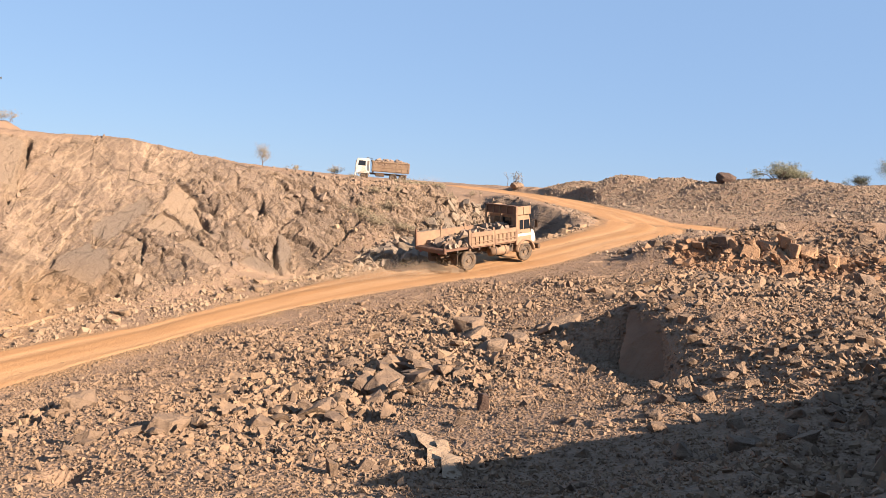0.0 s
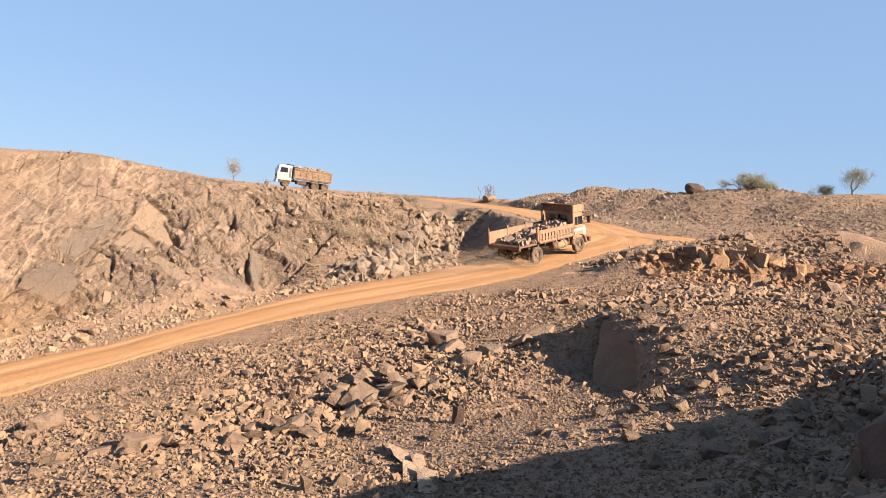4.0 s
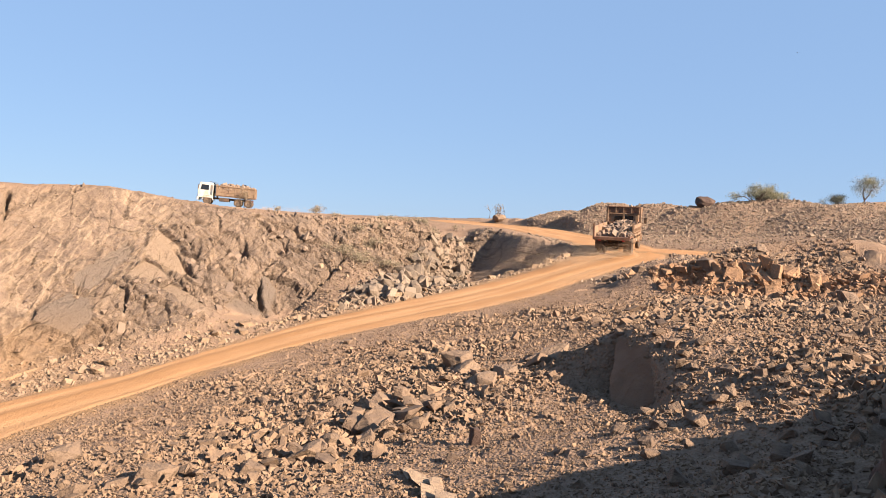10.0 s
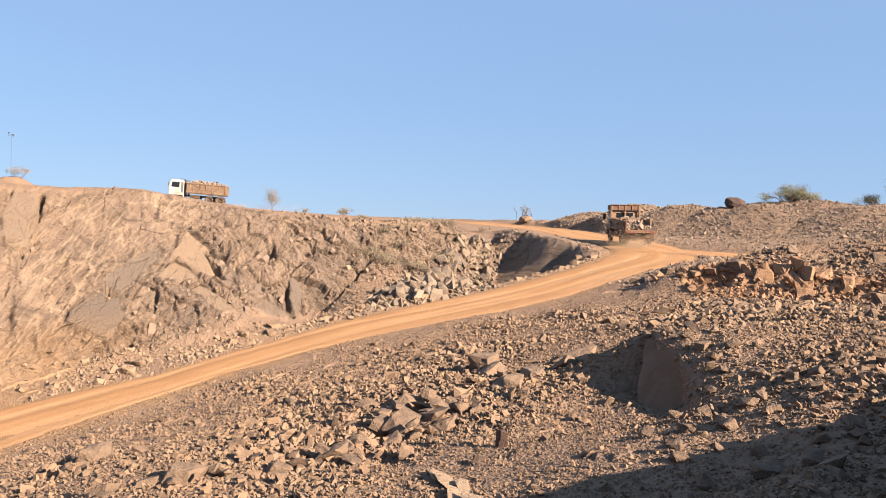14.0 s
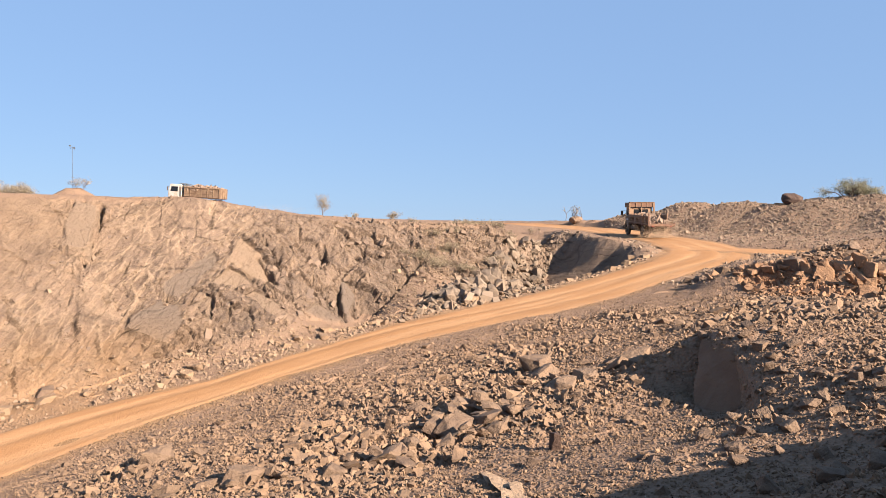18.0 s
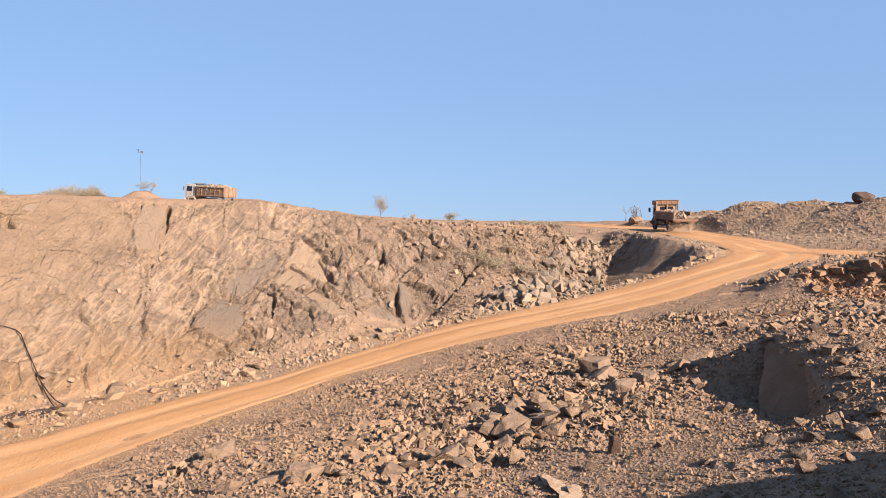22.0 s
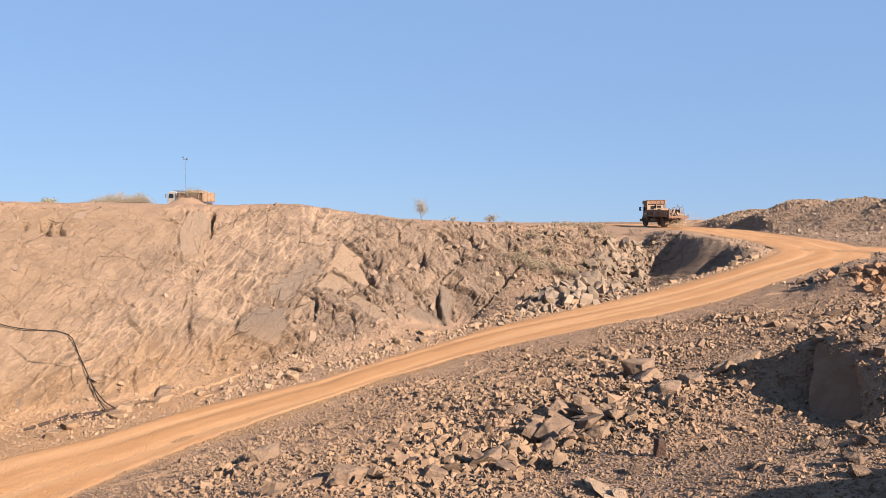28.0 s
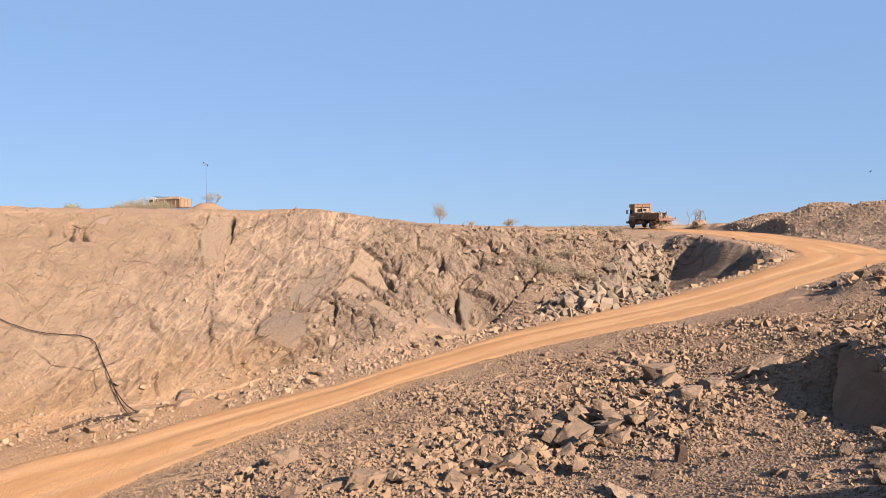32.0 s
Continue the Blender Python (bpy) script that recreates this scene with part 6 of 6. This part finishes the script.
def dumper():
    t = new("dump_truck")
    tagged(t, "white-cabbed three-axle dump truck with a dusty tan body full of stone", "truck")
    for y in (-0.4, 0.4):
        part("chassis_rail", boxed((-3.3, 3.2), (y - 0.04, y + 0.04), (0.74, 1.0)), CHASSIS, t)
    for x in (-3.2, -2.0, 0.2, 1.7):
        part("cross_member", boxed((x - 0.05, x + 0.05), (-0.4, 0.4), (0.76, 0.98)), CHASSIS, t)
    for x in (2.35, -1.48, -2.8):
        part("axle", tube(bmesh.new(), (x, -0.95, 0.52), (x, 0.95, 0.52), 0.09), CHASSIS, t)
    for y in (-1, 1):
        part("fuel_tank", boxed((-0.3, 0.9), (0.88 * y - 0.26, 0.88 * y + 0.26), (0.52, 1.02), 0.06), CHASSIS, t)
        a, b = 1.2 * y, y
        ribbed_side(t, "side_panel", -3.5, 1.35, a, b, 1.28, 2.45, 6, DUMP_TAN, "dusty tan steel body side with ribs", 0.1)
        part("side_rail", boxed((-3.53, 1.4), sorted((1.2 * y - 0.06, 1.2 * y + 0.12)), (2.42, 2.54), 0.02), DUMP_TAN, t)
        part("mud_guard", boxed((-3.2, -1.0), sorted((0.7 * y, 1.18 * y)), (1.1, 1.14), 0.01), CHASSIS, t)
        part("tail_lamp", boxed((-3.35, -3.3), (0.85 * y - 0.1, 0.85 * y + 0.1), (0.85, 0.97), 0.01), RED, t, "red tail lamp")
    part("bed_floor", boxed((-3.5, 1.4), (-1.2, 1.2), (1.16, 1.3), 0.02), DUMP_TAN, t)
    gate = part("tailgate", boxed((-3.57, -3.5), (-1.22, 1.22), (1.2, 2.52), 0.015), DUMP_TAN, t, "dusty tan steel tailgate")
    for k in range(4):
        part("rib", boxed((-3.63, -3.57), (-1.05 + 0.7 * k - 0.05, -1.05 + 0.7 * k + 0.05), (1.24, 2.46), 0.01), DUMP_TAN, gate)
    part("bulkhead", boxed((1.36, 1.44), (-1.22, 1.22), (1.2, 2.75), 0.015), BLUE_GREY, t, "blue-grey steel front wall of the body")
    part("cab_guard", boxed((1.4, 2.2), (-1.15, 1.15), (2.93, 2.99), 0.015, Matrix.Translation((1.4, 0, 2.75)) @ Matrix.Rotation(radians(-8), 4, "Y") @ Matrix.Translation((-1.4, 0, -2.85))), BLUE_GREY, t,
         "blue-grey guard plate over the cab")
    part("hoist_ram", tube(bmesh.new(), (1.25, 0, 0.9), (1.25, 0, 1.9), 0.12, None, 14), CHASSIS, t)
    cab = part("cab", prism([(1.7, 0.85), (3.55, 0.85), (3.6, 1.8), (3.4, 2.72), (3.25, 2.82), (1.8, 2.82), (1.7, 2.74)], -1.16, 1.16, 0.06), CAB_WHITE, t, "white forward-control cab")
    for y in (-1, 1):
        part("door", prism([(2.15, 1.0), (3.2, 1.0), (3.3, 1.7), (3.18, 2.6), (2.15, 2.6)], *sorted((1.16 * y, 1.175 * y)), 0.006), CAB_WHITE, cab)
        part("door_window", prism([(2.25, 1.85), (3.25, 1.85), (3.14, 2.5), (2.25, 2.5)], *sorted((1.178 * y, 1.188 * y))), GLASS, cab, "dark side window")
        part("vent_panel", prism([(1.76, 1.2), (2.05, 1.2), (2.05, 2.5), (1.76, 2.5)], *sorted((1.16 * y, 1.17 * y))), BLUE_GREY, cab, "blue-grey rear corner panel")
        part("step", boxed((2.5, 3.0), (1.05 * y - 0.13, 1.05 * y + 0.13), (0.5, 0.57), 0.01), CHASSIS, t)
        part("wheel_arch", prism([(2.35 + 0.72 * math.cos(a), 0.56 + 0.72 * math.sin(a)) for a in np.linspace(math.pi, 0, 12)] + [(2.35 + 0.62 * math.cos(a), 0.56 + 0.62 * math.sin(a)) for a in np.linspace(0, math.pi, 12)],
                                 *sorted((0.8 * y, 1.2 * y))), CAB_WHITE, t, "white wheel arch", True)
        arm = part("mirror", boxed((3.5, 3.56), (1.45 * y - 0.1, 1.45 * y + 0.1), (1.95, 2.45), 0.02), CHASSIS, t, "black wing mirror")
        part("mirror_arm", tube(bmesh.new(), (3.35, 1.14 * y, 2.5), (3.52, 1.42 * y, 2.4), 0.015), CHASSIS, arm)
        part("headlamp", boxed((3.56, 3.64), (0.82 * y - 0.16, 0.82 * y + 0.16), (0.98, 1.16), 0.02), LAMP, t, "headlamp")
    part("windscreen", prism([(3.605, 1.86), (3.615, 1.86), (3.43, 2.66), (3.42, 2.66)], -1.05, 1.05), GLASS, cab, "dark windscreen")
    part("grille", boxed((3.55, 3.61), (-0.6, 0.6), (1.2, 1.55), 0.01), CHASSIS, cab)
    part("bumper", boxed((3.45, 3.68), (-1.2, 1.2), (0.5, 0.88), 0.04), CAB_WHITE, t)
    load_of_stone(t, (-3.35, 1.25), (-1.1, 1.1), 1.9, lambda u: 0.5 + 0.24 * np.sin(3.0 * u + 0.2), 41, 900, 0.26)
    w = wheel(t, 2.35, -1.0, 0.52, 0.28)
    ws = [w, wheel(t, 2.35, 1.0, 0.52, 0.28, w)] + [wheel(t, x, y, 0.52, 0.28, w) for x in (-1.48, -2.8) for y in (-1.04, -0.71, 0.71, 1.04)]
    return t, ws


TIPPER, TIPPER_WHEELS = tipper()
DUMPER, DUMPER_WHEELS = dumper()


# ---- dust behind the wheels: loose specks in drifting clouds ----
DUST_SPECK = Mat("airborne_dust", 1.0, 0, 0.0).color((0.359, 0.26, 0.174)).m


def dust_cloud(size, n, speck, seed, label):
    r = np.random.default_rng(seed)
    c = r.normal(0, 0.42, (n, 3)) * size
    c[:, 2] = np.abs(c[:, 2])
    k = r.normal(size=(n, 4, 3))
    v = c[:, None, :] + speck * r.uniform(0.5, 1.4, (n, 1, 1)) * k / np.linalg.norm(k, axis=2)[:, :, None]
    f = np.array([(0, 1, 2), (0, 2, 3), (0, 3, 1), (1, 3, 2)])
    me = bpy.data.meshes.new("dust_cloud")
    me.from_pydata(v.reshape(-1, 3).tolist(), [], (f[None] + 4 * np.arange(n)[:, None, None]).reshape(-1, 3).tolist())
    me.materials.append(DUST_SPECK)
    return tagged(new("dust_cloud", me), label, "dust", kind="stuff")


DUST = [dust_cloud((1.0 + 0.35 * k, 1.0 + 0.2 * k, 0.55 + 0.22 * k), 17000 - 1500 * k, 0.0075, 610 + k, "thin tan dust hanging behind the tipper lorry") for k in range(6)]
RIM_DUST = [dust_cloud((1.6 + 0.7 * k, 1.0, 0.5 + 0.2 * k), 3000 - 500 * k, 0.014, 640 + k, "thin pale dust behind the dump truck") for k in range(3)]


# ---- what moves ----
def along(line, s):
    """The place on a line, s metres from its start."""
    run = np.concatenate([[0], np.cumsum(np.linalg.norm(np.diff(line[:, :2], axis=0), axis=1))])
    return Vector([float(np.interp(s, run, line[:, k])) for k in range(3)])


def drive(line, table, base, lift, aside=((0, 0), (32, 0)), veer=((0, 0), (32, 0))):
    """Rows for a lorry that runs along a line: its pose from the places of both axles, four times a second."""
    t = np.arange(0, 32.01, 0.25)
    s = np.interp(t, *np.array(table).T)
    for _ in range(6):
        s[1:-1] = (s[:-2] + 2 * s[1:-1] + s[2:]) / 4
    off = np.interp(t, *np.array(aside, float).T)
    swing = np.interp(t, *np.array(veer, float).T)
    rows = []
    for k, (when, at) in enumerate(zip(t, s)):
        rear, front = along(line, at - base / 2), along(line, at + base / 2)
        fwd = (front - rear).normalized()
        left = Vector((0, 0, 1)).cross(fwd).normalized()
        m = Matrix((fwd, left, fwd.cross(left))).transposed().to_4x4()
        m.translation = (front + rear) / 2 + Vector((0, 0, lift)) + left * off[k]
        rows.append((float(when), m @ Matrix.Rotation(radians(float(swing[k])), 4, "Z")))
    return rows, t, s


def roll_wheels(wheels, t, s, radius):
    """Wheels turn by the way gone; rows close enough for less than a quarter turn each."""
    when = np.arange(0, 32.01, 0.2)
    gone = np.interp(when, t, s)
    for w in wheels:
        at = w.matrix_basis.translation.copy()
        walk(w, [(float(a), pose(*at, 0, math.degrees((g - gone[0]) / radius), 0)) for a, g in zip(when, gone)])


def trail(clouds, line, t, s, first, gap):
    """Dust that follows a lorry along its road, drifting a little to its left."""
    for k, cloud in enumerate(clouds):
        rows = []
        for when, at in zip(t[::2], s[::2]):
            p = along(line, max(0.0, at - first - gap * k))
            rows.append((float(when), pose(p.x - 0.35 * k, p.y + 0.3 * k, p.z + 0.05 + 0.08 * k)))
        walk(cloud, rows)


def motions():
    rows, t, s = drive(HAUL_ROAD, [(0, 54.9), (1, 56.9), (3, 61.0), (6, 66.3), (9, 71.4), (11, 75.2), (13, 79.1), (14.5, 82.9), (16.5, 87.9), (18, 91.2), (20, 96.5), (22, 101.5),
                                   (24.5, 107.0), (26.5, 111.1), (28, 114.0), (30, 118.0), (32, 121.8)], 4.2, 0.06, ((0, 0.8), (7, 0.8), (11, 0), (32, 0)),
                       ((0, 0), (4, -2), (6, -6), (7, -9), (8, -12), (9, -16), (10, -14), (11, -9), (12, -4), (14, 0), (32, 0)))
    walk(TIPPER, rows)
    trail(DUST, HAUL_ROAD, t, s, 3.0, 1.7)
    roll_wheels(TIPPER_WHEELS, t, s, 0.52)
    walk(BIRD, [(t, pose(x, y, z, 20, 0, turn)) for t, x, y, z, turn in [
        (0, 28.4, 132.2, 36.2, 0), (2, 38.9, 132.5, 23.3, 30), (3.5, 41.3, 130.4, 29.8, 60), (6, 46.3, 125.6, 40.9, 20), (8, 49.9, 128.4, 25.1, 0), (10, 55.7, 125.7, 26.3, 40),
        (11, 53.1, 126.6, 27.6, 100), (12, 49.7, 127.9, 27.6, 160), (13, 47.4, 129.0, 26.6, 190), (14, 44.5, 127.1, 38.1, 230), (20, 42.2, 124.5, 48.0, 260), (28, 41.1, 128.9, 35.9, 220),
        (31, 37.8, 134.6, 7.9, 190), (32, 35.0, 135.5, 6.5, 190)]])
    rows, t, s = drive(RIM_TRACK, [(0, 7.1), (2, 10.4), (6, 17.7), (9, 23.3), (13, 30.6), (17, 37.6), (21, 45.2), (24.5, 52.4), (28, 59.2), (30, 63.4), (32, 68.5)], 4.6, 0.08)
    walk(DUMPER, rows)
    trail(RIM_DUST, RIM_TRACK, t, s, 5.0, 3.5)
    roll_wheels(DUMPER_WHEELS, t, s, 0.52)


motions()
